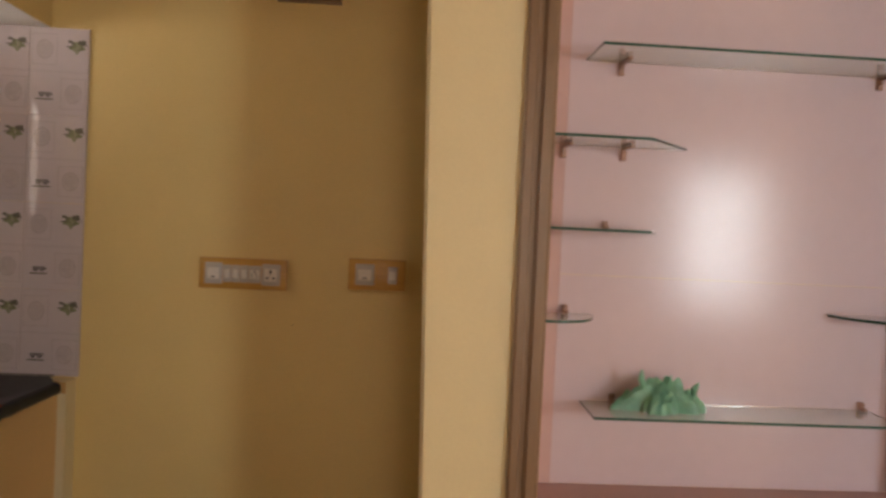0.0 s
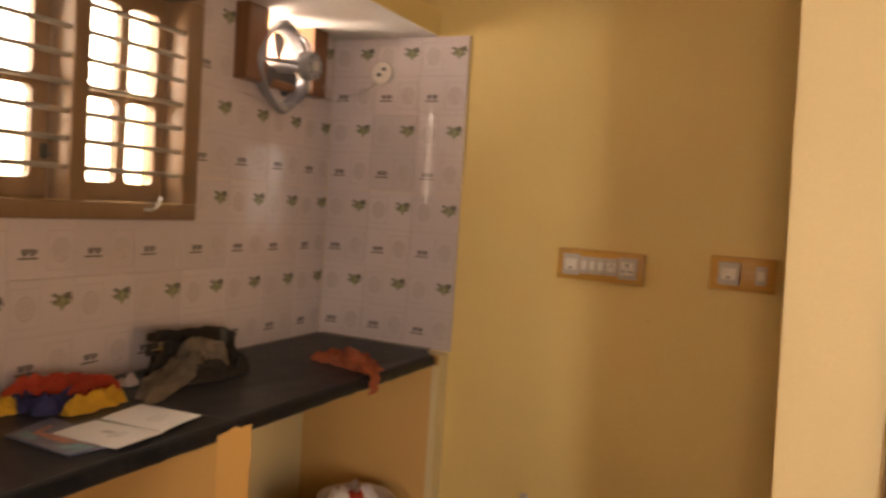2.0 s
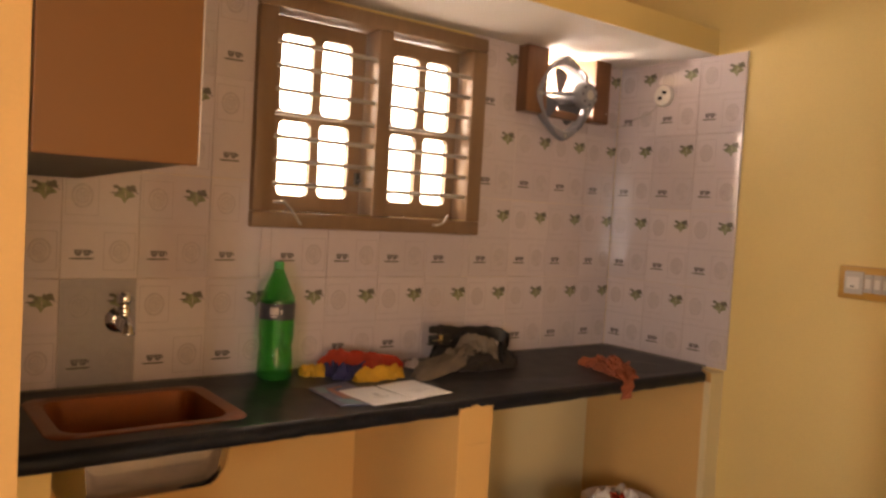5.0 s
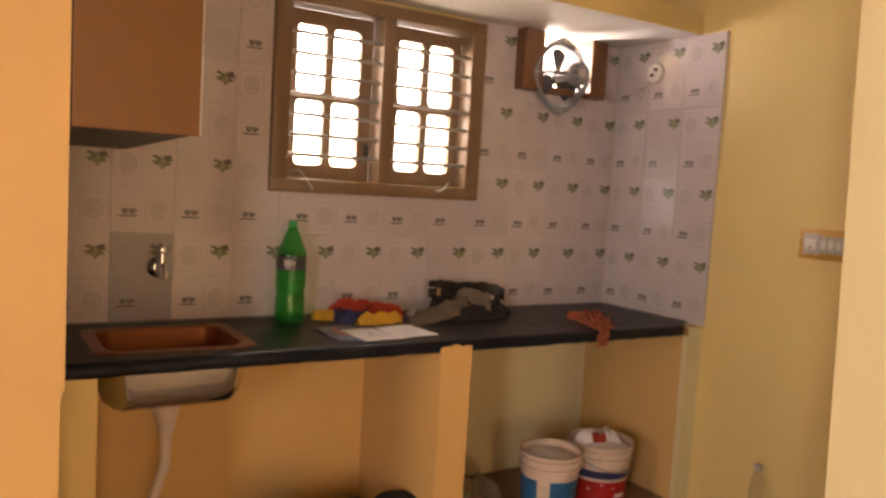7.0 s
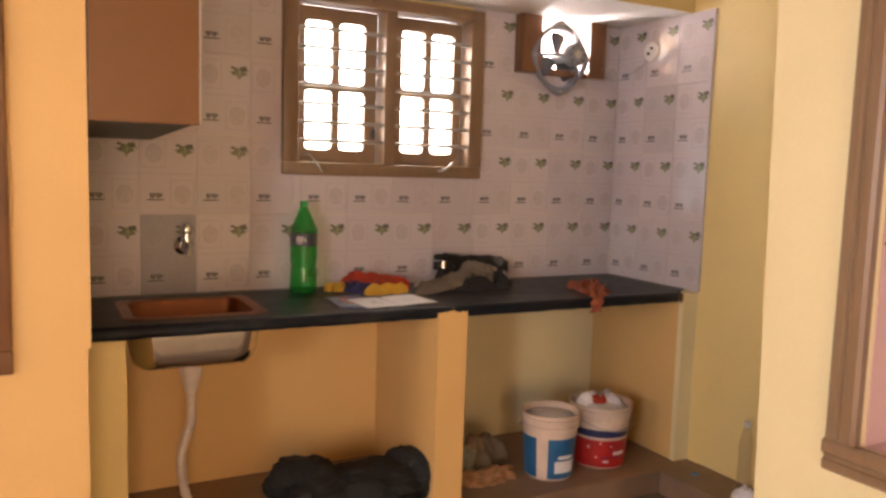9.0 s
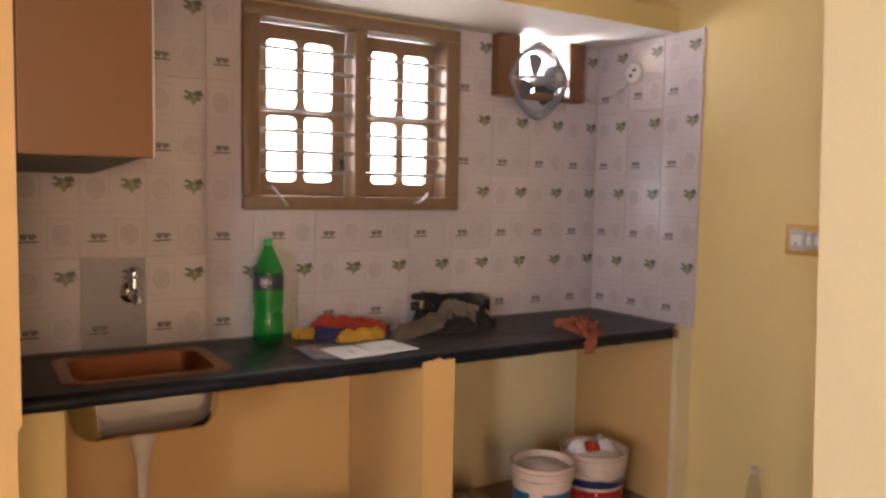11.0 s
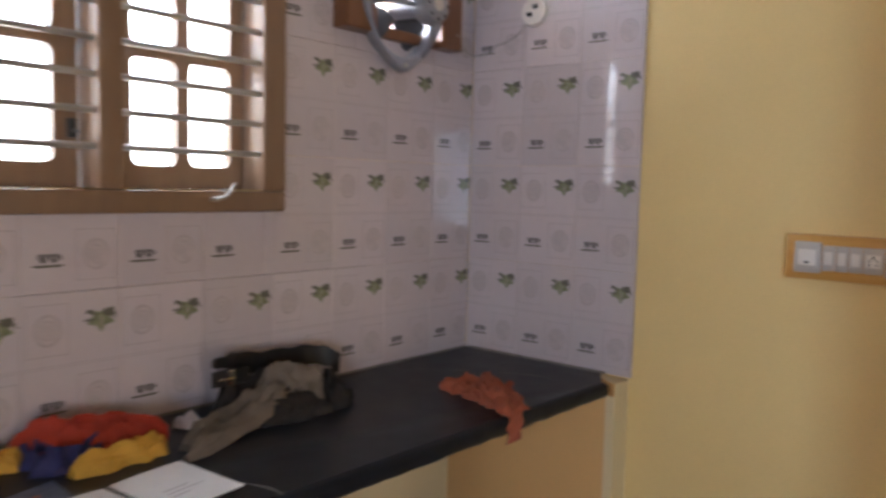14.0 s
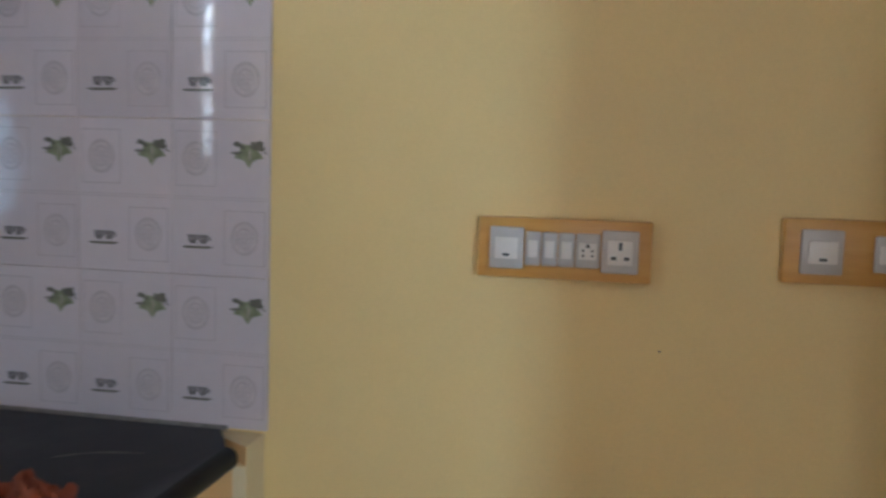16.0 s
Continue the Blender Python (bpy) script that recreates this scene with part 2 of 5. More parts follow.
# ---- materials ----
YELLOW = mat("yellow_wall_paint", (0.74, 0.54, 0.225), 0.55, var=0.07, scale=1.6, fine=180, bump=0.05)
# orange wall paint; on the end support it stands in for shade
ORANGE = mat("orange_paint_and_shaded_plaster", (0.72, 0.43, 0.165), 0.55, var=0.07, scale=1.6, fine=180, bump=0.05)
# cream of the hall wall; elsewhere it stands in for daylight on yellow plaster
CREAM = mat("cream_paint_and_lit_plaster", (0.76, 0.62, 0.36), 0.55, var=0.07, scale=1.6, fine=180, bump=0.05)
WHITE_PAINT = mat("white_ceiling_paint", (0.78, 0.74, 0.70), 0.7, var=0.06, scale=2, fine=120, bump=0.06)
CEILING = mat("dull_cream_ceiling_paint", (0.42, 0.35, 0.27), 0.8, var=0.08, scale=2, fine=120, bump=0.06)
PEACH = mat("peach_plaster", (0.58, 0.37, 0.34), 0.6, var=0.08, scale=3, bump=0.05)
BROWN_FRAME = wood("brown_painted_wood", (0.232, 0.140, 0.080), (0.208, 0.123, 0.069), 0.38)
VARNISH = wood("varnished_reddish_wood", (0.20, 0.085, 0.035), (0.13, 0.05, 0.02), 0.35)
BOARD = wood("orange_varnished_board", (0.62, 0.34, 0.085), (0.52, 0.26, 0.055), 0.35, "y")
LAMINATE = mat("orange_brown_laminate", (0.170, 0.063, 0.014), 0.42, var=0.05, scale=2, fine=90, bump=0.02)
GREY_PLY = mat("grey_board", (0.15, 0.135, 0.12), 0.7, var=0.15, scale=5)
GRANITE = mat("dark_slate_worktop", (0.011, 0.0125, 0.017), 0.36, var=0.4, scale=14, fine=260, bump=0.03, spec=0.18)
STONE = mat("brown_stone_slab", (0.25, 0.150, 0.095), 0.5, var=0.3, scale=5, fine=90, bump=0.04)
FLOOR = mat("dusty_brown_floor_stone", (0.22, 0.16, 0.12), 0.45, var=0.3, scale=3, fine=80)
HALL_FLOOR = mat("glossy_cream_floor_tile", (0.40, 0.32, 0.25), 0.07, var=0.12, scale=3, fine=60, bump=0.01)
CERAMIC = mat("glossy_pinkish_white_tile", (0.575, 0.490, 0.490), 0.035, var=0.06, scale=3, fine=40, bump=0.03)
CERAMIC_DULL = mat("dusty_grey_tile", (0.36, 0.32, 0.318), 0.22, var=0.10, scale=4, fine=50, bump=0.02)
GROUT = mat("pale_grout", (0.55, 0.47, 0.44), 0.8, var=0.2, scale=8)
LEAF = mat("green_leaf_print", (0.23, 0.235, 0.14), 0.10, var=0.35, scale=60, fine=200, bump=0)
LEAF_DARK = mat("dark_leaf_print", (0.14, 0.13, 0.10), 0.10, var=0.3, scale=60, fine=200, bump=0)
CUP = mat("grey_cup_print", (0.17, 0.15, 0.145), 0.12, var=0.3, scale=60, fine=200, bump=0)
FAINT_FILL = mat("pale_beige_print", (0.53, 0.450, 0.440), 0.10, var=0.10, scale=50, fine=200, bump=0)
FAINT_DULL = mat("faint_grey_print", (0.34, 0.305, 0.30), 0.22, var=0.12, scale=40, fine=200, bump=0)
FAINT = mat("faint_beige_print", (0.46, 0.39, 0.375), 0.13, var=0.12, scale=40, fine=200, bump=0)
STEEL = mat("stainless_steel", (0.70, 0.68, 0.65), 0.045, 1.0, var=0.10, scale=8, fine=150, bump=0.01)
CHROME = mat("chrome", (0.75, 0.75, 0.75), 0.08, 1.0, var=0.08, scale=20, bump=0)
ROD = mat("grey_iron_rod", (0.42, 0.38, 0.34), 0.38, 0.6, var=0.2, scale=20)
FAN_GREY = mat("grey_enamel", (0.25, 0.245, 0.27), 0.48, 0.0, var=0.15, scale=12)
FAN_BLADE = mat("dark_blade_enamel", (0.05, 0.05, 0.058), 0.4, 0.0, var=0.15, scale=12)
PVC = mat("white_pvc", (0.62, 0.52, 0.46), 0.4, var=0.12, scale=9)
PLASTIC = mat("white_switch_plastic", (0.72, 0.66, 0.60), 0.3, var=0.05, scale=20, bump=0)
PLATE = mat("grey_switch_plate", (0.50, 0.45, 0.41), 0.3, var=0.08, scale=20, bump=0)
BLACK = mat("black_plastic", (0.02, 0.02, 0.02), 0.4, var=0.3, scale=20)
PINK = mat("pale_pink_glazed_panel", (0.63, 0.505, 0.545), 0.18, var=0.04, scale=1.5, fine=30, bump=0.015, spec=0.3)
SHELF_GLASS = glass("greenish_shelf_glass", (0.82, 0.93, 0.88))
GLASS_EDGE = mat("green_glass_edge", (0.03, 0.09, 0.07), 0.15, var=0.1, bump=0)
PANE = glass("clear_window_pane", (0.97, 0.97, 0.96), 0.0, 1.05)
GREEN_PET = thin_plastic("green_bottle_plastic", (0.30, 0.87, 0.40), (0.04, 0.44, 0.12), 0.30)
CLEAR_PET = thin_plastic("clear_bottle_plastic", (0.93, 0.93, 0.92), (0.6, 0.56, 0.5), 0.10)
GREEN_CAP = mat("green_cap_plastic", (0.02, 0.30, 0.07), 0.35, var=0.1, bump=0)
RED_CLOTH = mat("red_cloth", (0.37, 0.035, 0.016), 0.85, var=0.2, scale=18, fine=320, bump=0.2)
YELLOW_CLOTH = mat("mustard_cloth", (0.60, 0.33, 0.04), 0.85, var=0.2, scale=18, fine=320, bump=0.2)
BLUE_CLOTH = mat("dark_blue_cloth", (0.035, 0.035, 0.12), 0.85, var=0.2, scale=18, fine=320, bump=0.2)
OLIVE_CLOTH = mat("grey_olive_cloth", (0.17, 0.132, 0.10), 0.85, var=0.25, scale=16, fine=320, bump=0.25)
BROWN_CLOTH = mat("dark_brown_cloth", (0.018, 0.014, 0.012), 0.85, var=0.25, scale=16, fine=320, bump=0.2)
PALE_CLOTH = mat("pale_crumpled_paper", (0.50, 0.42, 0.39), 0.8, var=0.15, scale=25, fine=200, bump=0.2)
RUST_CLOTH = mat("terracotta_rag", (0.30, 0.075, 0.035), 0.9, var=0.25, scale=18, fine=320, bump=0.25)
BLACK_CLOTH = mat("black_cloth", (0.009, 0.009, 0.010), 0.8, var=0.3, scale=14, fine=300, bump=0.25)
TAN_CLOTH = mat("dusty_tan_sacking", (0.20, 0.14, 0.09), 0.9, var=0.3, scale=14, fine=260, bump=0.25)
LEATHER = mat("black_leather", (0.016, 0.014, 0.013), 0.4, var=0.3, scale=30, fine=300, bump=0.1)
PAPER = mat("white_paper", (0.86, 0.86, 0.87), 0.7, var=0.04, scale=10, bump=0.02)
INK = mat("grey_ink", (0.60, 0.59, 0.60), 0.7, var=0.1, bump=0)
MAG = mat("blue_printed_cover", (0.10, 0.12, 0.20), 0.3, var=0.6, scale=22, fine=60, bump=0, dark=(0.03, 0.04, 0.09))
MAG_TEAL = mat("teal_printed_patch", (0.12, 0.26, 0.33), 0.3, var=0.5, scale=50, bump=0)
MAG_WARM = mat("orange_printed_patch", (0.45, 0.16, 0.08), 0.3, var=0.5, scale=50, bump=0)
BUCKET_CREAM = mat("cream_bucket_plastic", (0.62, 0.47, 0.38), 0.5, var=0.15, scale=10, fine=80)
BUCKET_BLUE = mat("blue_bucket_print", (0.015, 0.10, 0.23), 0.4, var=0.2, scale=12)
BUCKET_RED = mat("red_bucket_print", (0.42, 0.015, 0.015), 0.4, var=0.25, scale=12)
BUCKET_NAVY = mat("navy_bucket_band", (0.02, 0.025, 0.09), 0.4, var=0.2, scale=12)
LIME = mat("dried_white_paint", (0.74, 0.68, 0.70), 0.8, var=0.2, scale=14, bump=0.2)
GREEN_BAG = mat("pale_green_thin_plastic", (0.20, 0.52, 0.36), 0.35, var=0.25, scale=16, fine=120, bump=0.2)
GREEN_BAG.node_tree.nodes["Principled BSDF"].inputs["Transmission Weight"].default_value = 0.35

# tiles differ a little from one to the next
nt = CERAMIC.node_tree
bsdf = nt.nodes["Principled BSDF"]
info = nt.nodes.new("ShaderNodeObjectInfo")
span = nt.nodes.new("ShaderNodeMapRange")
span.inputs["To Min"].default_value, span.inputs["To Max"].default_value = 0.92, 1.03
tone = nt.nodes.new("ShaderNodeHueSaturation")
nt.links.new(info.outputs["Random"], span.inputs["Value"])
nt.links.new(span.outputs[0], tone.inputs["Value"])
nt.links.new(bsdf.inputs["Base Color"].links[0].from_socket, tone.inputs["Color"])
nt.links.new(tone.outputs["Color"], bsdf.inputs["Base Color"])

# patches of dust wiped over the dark stone
nt = GRANITE.node_tree
bsdf = nt.nodes["Principled BSDF"]
coord = nt.nodes.new("ShaderNodeTexCoord")
patch = nt.nodes.new("ShaderNodeTexNoise")
patch.inputs["Scale"].default_value = 4.5
patch.inputs["Detail"].default_value = 9
patch.inputs["Roughness"].default_value = 0.72
patch.inputs["Distortion"].default_value = 1.2
ramp = nt.nodes.new("ShaderNodeValToRGB")
ramp.color_ramp.elements[0].position, ramp.color_ramp.elements[0].color = 0.52, (0, 0, 0, 1)
ramp.color_ramp.elements[1].position, ramp.color_ramp.elements[1].color = 0.84, (0.7, 0.7, 0.7, 1)
blend = nt.nodes.new("ShaderNodeMix")
blend.data_type = "RGBA"
nt.links.new(coord.outputs["Object"], patch.inputs["Vector"])
nt.links.new(patch.outputs["Fac"], ramp.inputs["Fac"])
nt.links.new(ramp.outputs["Color"], blend.inputs[0])
nt.links.new(bsdf.inputs["Base Color"].links[0].from_socket, blend.inputs[6])
blend.inputs[7].default_value = (0.050, 0.044, 0.040, 1)
nt.links.new(blend.outputs[2], bsdf.inputs["Base Color"])
CEMENT = mat("grey_cement_smear", (0.20, 0.18, 0.16), 0.9, var=0.3, scale=30)

# ---- the setting ----
Z0 = 0.846          # worktop and lower edge of the tiles
SOFFIT = 2.046
LW = -0.88          # south face of the wall beside the kitchen
KW = -2.412         # kitchen side of that wall
HE = -1.02          # hall's east face
NJ = -1.754         # its north end
CEIL = 2.9
WX0, WX1, WZ0, WZ1 = -1.668, -0.773, 1.305, 2.03   # kitchen window, outer frame
VX0, VX1, VZ0 = -0.60, -0.125, 1.79                # vent, outer wood


def structure(name, bm, material, label, category="wall"):
    return tagged(part(name, bm, material), label, category, kind="structure")


bm = bmesh.new()
add_box(bm, (-5.3, -1.45, -0.1), (0.2, 0.25, 0.0))
structure("floor", bm, FLOOR, "dusty brown stone floor of the kitchen", "floor")
structure("floor_hall", box((-5.3, -6.5, -0.1), (0.2, -1.44, -0.003)), HALL_FLOOR, "glossy cream tiled floor of the hall", "floor")

# north wall with the window and vent openings
bm = bmesh.new()
hx0, hx1, hz0, hz1 = WX0 + 0.02, WX1 - 0.02, WZ0 + 0.02, WZ1 - 0.02
vx0, vx1, vz0, vz1 = VX0 + 0.11, VX1 - 0.09, VZ0 + 0.02, SOFFIT
for lo, hi in (((-5.3, 0), (hx0, CEIL)), ((hx0, 0), (hx1, hz0)), ((hx0, hz1), (hx1, CEIL)), ((hx1, 0), (vx0, CEIL)),
               ((vx0, 0), (vx1, vz0)), ((vx0, vz1), (vx1, CEIL)), ((vx1, 0), (0.2, CEIL))):
    add_box(bm, (lo[0], 0.008, lo[1]), (hi[0], 0.2, hi[1]))
add_box(bm, (-2.288, 0.004, 0.10), (-1.244, 0.0085, 0.803), mi=1)      # orange coat in the sink bay
add_box(bm, (-1.134, 0.004, 0.10), (-0.074, 0.0085, 0.803), mi=2)      # cream stands in for daylight on the bucket bay's back
wall_north = structure("wall_north", bm, [YELLOW, ORANGE, CREAM], "yellow painted kitchen wall, white tiles above the worktop")

wall_east = structure("wall_east", box((0.008, -3.4, 0), (0.2, 0.008, CEIL)), YELLOW, "yellow painted wall, tiled above the worktop end")

bm = bmesh.new()
# wall beside the kitchen: a return along the kitchen and a face to the hall with a window in it
add_box(bm, (KW - 0.13, LW, 0), (KW, 0.008, CEIL))
add_box(bm, (KW, LW, 0.866), (-2.4035, LW + 0.03, CEIL))
LX1, LX0, LZ0, LZ1 = -2.577, -3.50, 0.817, 2.05
add_box(bm, (LX1 - 0.02, LW, 0), (KW - 0.13, LW + 0.13, CEIL))
add_box(bm, (LX0 + 0.02, LW, 0), (LX1 - 0.02, LW + 0.13, LZ0 + 0.02))
add_box(bm, (LX0 + 0.02, LW, LZ1 - 0.02), (LX1 - 0.02, LW + 0.13, CEIL))
add_box(bm, (-5.12, LW, 0), (LX0 + 0.02, LW + 0.13, CEIL))
for f in bm.faces:
    f.normal_update()
    if f.normal.y < -0.5 and abs(f.calc_center_median().y - LW) < 0.003:
        f.material_index = 1
wall_left = structure("wall_hall_north", bm, [YELLOW, ORANGE], "orange painted hall wall beside the kitchen opening")

# hall's east wall with the display niche
NY1, NY0, NZ0, NZ1, NX = -2.02, -3.02, 0.79, 2.10, -0.82
bm = bmesh.new()
PB = -0.77          # back of the partition; a dim passage lies behind it
add_box(bm, (HE, NY1, 0), (PB, NJ, CEIL))
for v in bm.verts:          # the plastered corner is not quite plumb
    if abs(v.co.y - NJ) < 1e-4:
        v.co.y = NJ + (v.co.z - 1.37) * 0.027
add_box(bm, (HE, NY0, 0), (PB, NY1, NZ0))
add_box(bm, (HE, NY0, NZ1), (PB, NY1, CEIL))
add_box(bm, (NX, NY0, NZ0), (PB, NY1, NZ1))
add_box(bm, (HE, -6.4, 0), (PB, NY0, CEIL))
wall_hall_east = structure("wall_hall_east", bm, CREAM, "cream painted hall wall with a recessed display niche")

bm = bmesh.new()
# the northern opening is added only to let the fill lamp in
add_box(bm, (-5.2, -1.75, 0), (-5.0, LW, CEIL))
add_box(bm, (-5.2, -2.35, 0), (-5.0, -1.75, 0.85))
add_box(bm, (-5.2, -2.35, 2.05), (-5.0, -1.75, CEIL))
add_box(bm, (-5.2, -3.92, 0), (-5.0, -2.35, CEIL))
add_box(bm, (-5.2, -6.4, 0), (-5.0, -4.68, CEIL))
add_box(bm, (-5.2, -4.68, 0), (-5.0, -3.92, 0.85))
add_box(bm, (-5.2, -4.68, 2.05), (-5.0, -3.92, CEIL))
structure("wall_west", bm, YELLOW, "yellow painted hall wall, second window opening added for fill light")
# the second of these windows is added round the fill lamp
for nm, y0, y1 in (("window_3", -4.68, -3.92), ("window_4", -2.35, -1.75)):
    ww = thing(nm, "brown wooden hall window with iron bars, out of view", "window", kind="structure")
    for lo, hi, pn in (((y0, 0.85), (y0 + 0.07, 2.05), "frame_side"), ((y1 - 0.07, 0.85), (y1, 2.05), "frame_side"), ((y0 + 0.07, 0.85), (y1 - 0.07, 0.92), "frame_bottom"), ((y0 + 0.07, 1.98), (y1 - 0.07, 2.05), "frame_top"),
                       (((y0 + y1) / 2 - 0.02, 0.92), ((y0 + y1) / 2 + 0.02, 1.98), "mullion"), ((y0 + 0.07, 1.43), ((y0 + y1) / 2 - 0.021, 1.46), "rail"), (((y0 + y1) / 2 + 0.021, 1.43), (y1 - 0.07, 1.46), "rail")):
        part(pn, box((-5.06, lo[0], lo[1]), (-4.99, hi[0], hi[1]), 0.005), BROWN_FRAME, ww, smooth=True)
bm = bmesh.new()
# the gap is an added doorway for the warm fill
add_box(bm, (-5.2, -6.4, 0), (-3.6, -6.2, CEIL))
add_box(bm, (-2.6, -6.4, 0), (HE, -6.2, CEIL))
add_box(bm, (-3.6, -6.4, 2.1), (-2.6, -6.2, CEIL))
structure("wall_south", bm, YELLOW, "yellow painted hall wall, out of view, with an added doorway")
structure("wall_passage", box((PB, -3.4, 0), (0.008, -3.25, CEIL)), YELLOW, "yellow painted wall closing the passage")
structure("ceiling", box((-5.3, -6.5, CEIL), (0.2, 0.25, CEIL + 0.12)), CEILING, "dull cream painted ceiling", "ceiling")

# loft slab over the worktop: white below, yellow front
bm = bmesh.new()
add_box(bm, (KW, -0.468, SOFFIT), (0.008, 0.008, SOFFIT + 0.092))
bm.faces.ensure_lookup_table()
for f in bm.faces:
    f.material_index = 1 if f.normal.z < -0.5 else 0
slab = part("loft_slab", bm, [YELLOW, WHITE_PAINT])
tagged(slab, "loft slab with yellow front and white underside", "loft slab", kind="structure")

# stone platform below the worktop and a ledge along the east wall
structure("platform", box((KW, -0.645, 0), (0.008, 0.008, 0.10), 0.006), STONE, "low brown stone platform under the worktop", "platform")
structure("ledge", box((-0.21, -1.75, 0), (0.008, -0.648, 0.103), 0.006), STONE, "low brown stone ledge along the yellow wall", "ledge")

# masonry supports of the worktop
structure("support_wall_1", box((KW + 0.001, -0.532, 0.10), (-2.288, 0.006, 0.803), 0.004), YELLOW, "yellow plastered worktop support")
bm = box((-1.244, -0.530, 0.10), (-1.134, 0.006, 0.803), 0.004)
rnd = random.Random(4)
xs = [-1.250 + 0.122 * i / 13 for i in range(14)]
add_prism(bm, [(-1.250, 0.72), (-1.128, 0.72)] + [(x, 0.829 + rnd.uniform(-0.004, 0.006)) for x in reversed(xs)], -0.571, -0.531, "y")
add_prism(bm, [(-1.248, 0.10), (-1.131, 0.10), (-1.129, 0.7195), (-1.249, 0.7195)], -0.571, -0.531, "y")
structure("support_wall_2", bm, ORANGE, "orange plastered worktop pillar with ragged top edge")
bm = box((-0.074, -0.565, 0.10), (0.008, 0.006, 0.803), 0.004)
add_prism(bm, [(-0.074, -0.592), (0.007, -0.592), (0.007, -0.50), (-0.02, -0.50)], 0.8035, Z0 - 0.006)
add_prism(bm, [(-0.074, -0.592), (0.007, -0.592), (0.007, -0.5655), (-0.074, -0.5655)], 0.10, 0.803)
# shade on the inner side is coloured orange, light on the front cream
for f in bm.faces:
    f.normal_update()
    if f.normal.x < -0.5 and f.calc_center_median().y > -0.5655:
        f.material_index = 1
structure("support_wall_3", bm, [CREAM, ORANGE], "plastered worktop end support, lit front and shaded side put in by colour")

# plain bright outdoors beyond the openings
def glow(name, strength):
    m = bpy.data.materials.new(name)
    m.use_nodes = True
    b = m.node_tree.nodes["Principled BSDF"]
    b.inputs["Base Color"].default_value = (0.8, 0.8, 0.78, 1)
    b.inputs["Emission Color"].default_value = (1.0, 0.97, 0.93, 1)
    b.inputs["Emission Strength"].default_value = strength
    return m


GLOW, GLOW_HALL = glow("bright_outdoors", 7.5), glow("hazy_outdoors", 2.0)
structure("backdrop", box((-9.0, 2.4, -1.5), (5.0, 2.45, 8.0)), GLOW, "bright hazy daylight outside the kitchen window", "backdrop")
structure("backdrop_west", box((-6.4, -5.6, -0.2), (-6.35, -1.0, 3.0)), GLOW_HALL, "bright daylight outside the hall window", "backdrop")
structure("backdrop_south", box((-4.6, -7.6, -0.2), (-1.6, -7.55, 3.0)), GLOW_HALL, "bright glow outside the added hall doorway", "backdrop")

# ---- kitchen window ----
window = thing("window_1", "brown painted wooden window with iron bars and glazed shutters", "window", kind="structure")
F0, F1 = -0.028, 0.105
fw = 0.050
for lo, hi, nm in (((WX0, WZ0), (WX1, WZ0 + fw), "frame_bottom"), ((WX0, WZ1 - fw), (WX1, WZ1), "frame_top"),
                   ((WX0, WZ0 + fw), (-1.606, WZ1 - fw), "frame_side"), ((-0.838, WZ0 + fw), (WX1, WZ1 - fw), "frame_side"),
                   ((-1.243, WZ0 + fw), (-1.191, WZ1 - fw), "mullion")):
    part(nm, box((lo[0], F0, lo[1]), (hi[0], F1, hi[1]), 0.006), BROWN_FRAME, window, smooth=True)
zi0, zi1 = WZ0 + fw, WZ1 - fw
S0, S1 = 0.060, 0.088
for n, (x0, x1) in enumerate(((-1.606, -1.243), (-1.191, -0.838))):
    bm = bmesh.new()
    px = [(-1.553, -1.440), (-1.408, -1.297)] if n == 0 else [(-1.128, -1.019), (-0.986, -0.877)]
    pz = [(1.409, 1.648), (1.679, 1.924)]
    # the shutter: rails, stiles and rounded corner fillets round each pane
    xs = [x0 + 0.003, px[0][0], px[0][1], px[1][0], px[1][1], x1 - 0.003]
    zs = [zi0 + 0.003, pz[0][0], pz[0][1], pz[1][0], pz[1][1], zi1 - 0.003]
    for i in range(5):
        for k in range(5):
            if i in (1, 3) and k in (1, 3):
                r, m = 0.018, 5
                for cx, cz, sx, sz in ((xs[i], zs[k], 1, 1), (xs[i + 1], zs[k], -1, 1), (xs[i], zs[k + 1], 1, -1), (xs[i + 1], zs[k + 1], -1, -1)):
                    pts = [(cx, cz)] + [(cx + sx * r * (1 - math.cos(a)), cz + sz * r * (1 - math.sin(a))) for a in (math.pi / 2 * q / m for q in range(m + 1))]
                    add_prism(bm, pts, S0, S1, "y")
                continue
            if k % 2 == 0 or i % 2 == 0:
                add_box(bm, (xs[i], S0, zs[k]), (xs[i + 1], S1, zs[k + 1]))
    shutter = part("shutter", bm, BROWN_FRAME, window, "brown painted glazed shutter")
    for a in px:
        for b in pz:
            pane = part("pane", box((a[0] - 0.004, 0.072, b[0] - 0.004), (a[1] + 0.004, 0.076, b[1] + 0.004)), PANE, shutter, "clear glass pane")
            pane.visible_shadow = False
    for i in range(7):
        z = 1.443 + 0.0729 * i
        part("bar", tube([(x0 - 0.01, -0.008, z), (x1 + 0.01, -0.008, z)], 0.0072, 8), ROD, window, smooth=True)
    # small tower bolt on the meeting stile
    bx = x1 - 0.02 if n == 0 else x0 + 0.022
    bm = box((bx - 0.008, 0.044, 1.46), (bx + 0.008, 0.0595, 1.50), 0.002)
    add_tube(bm, [(bx, 0.048, 1.475), (bx, 0.026, 1.472)], 0.004, 8)
    part("latch", bm, BLACK, window, "small dark iron latch")
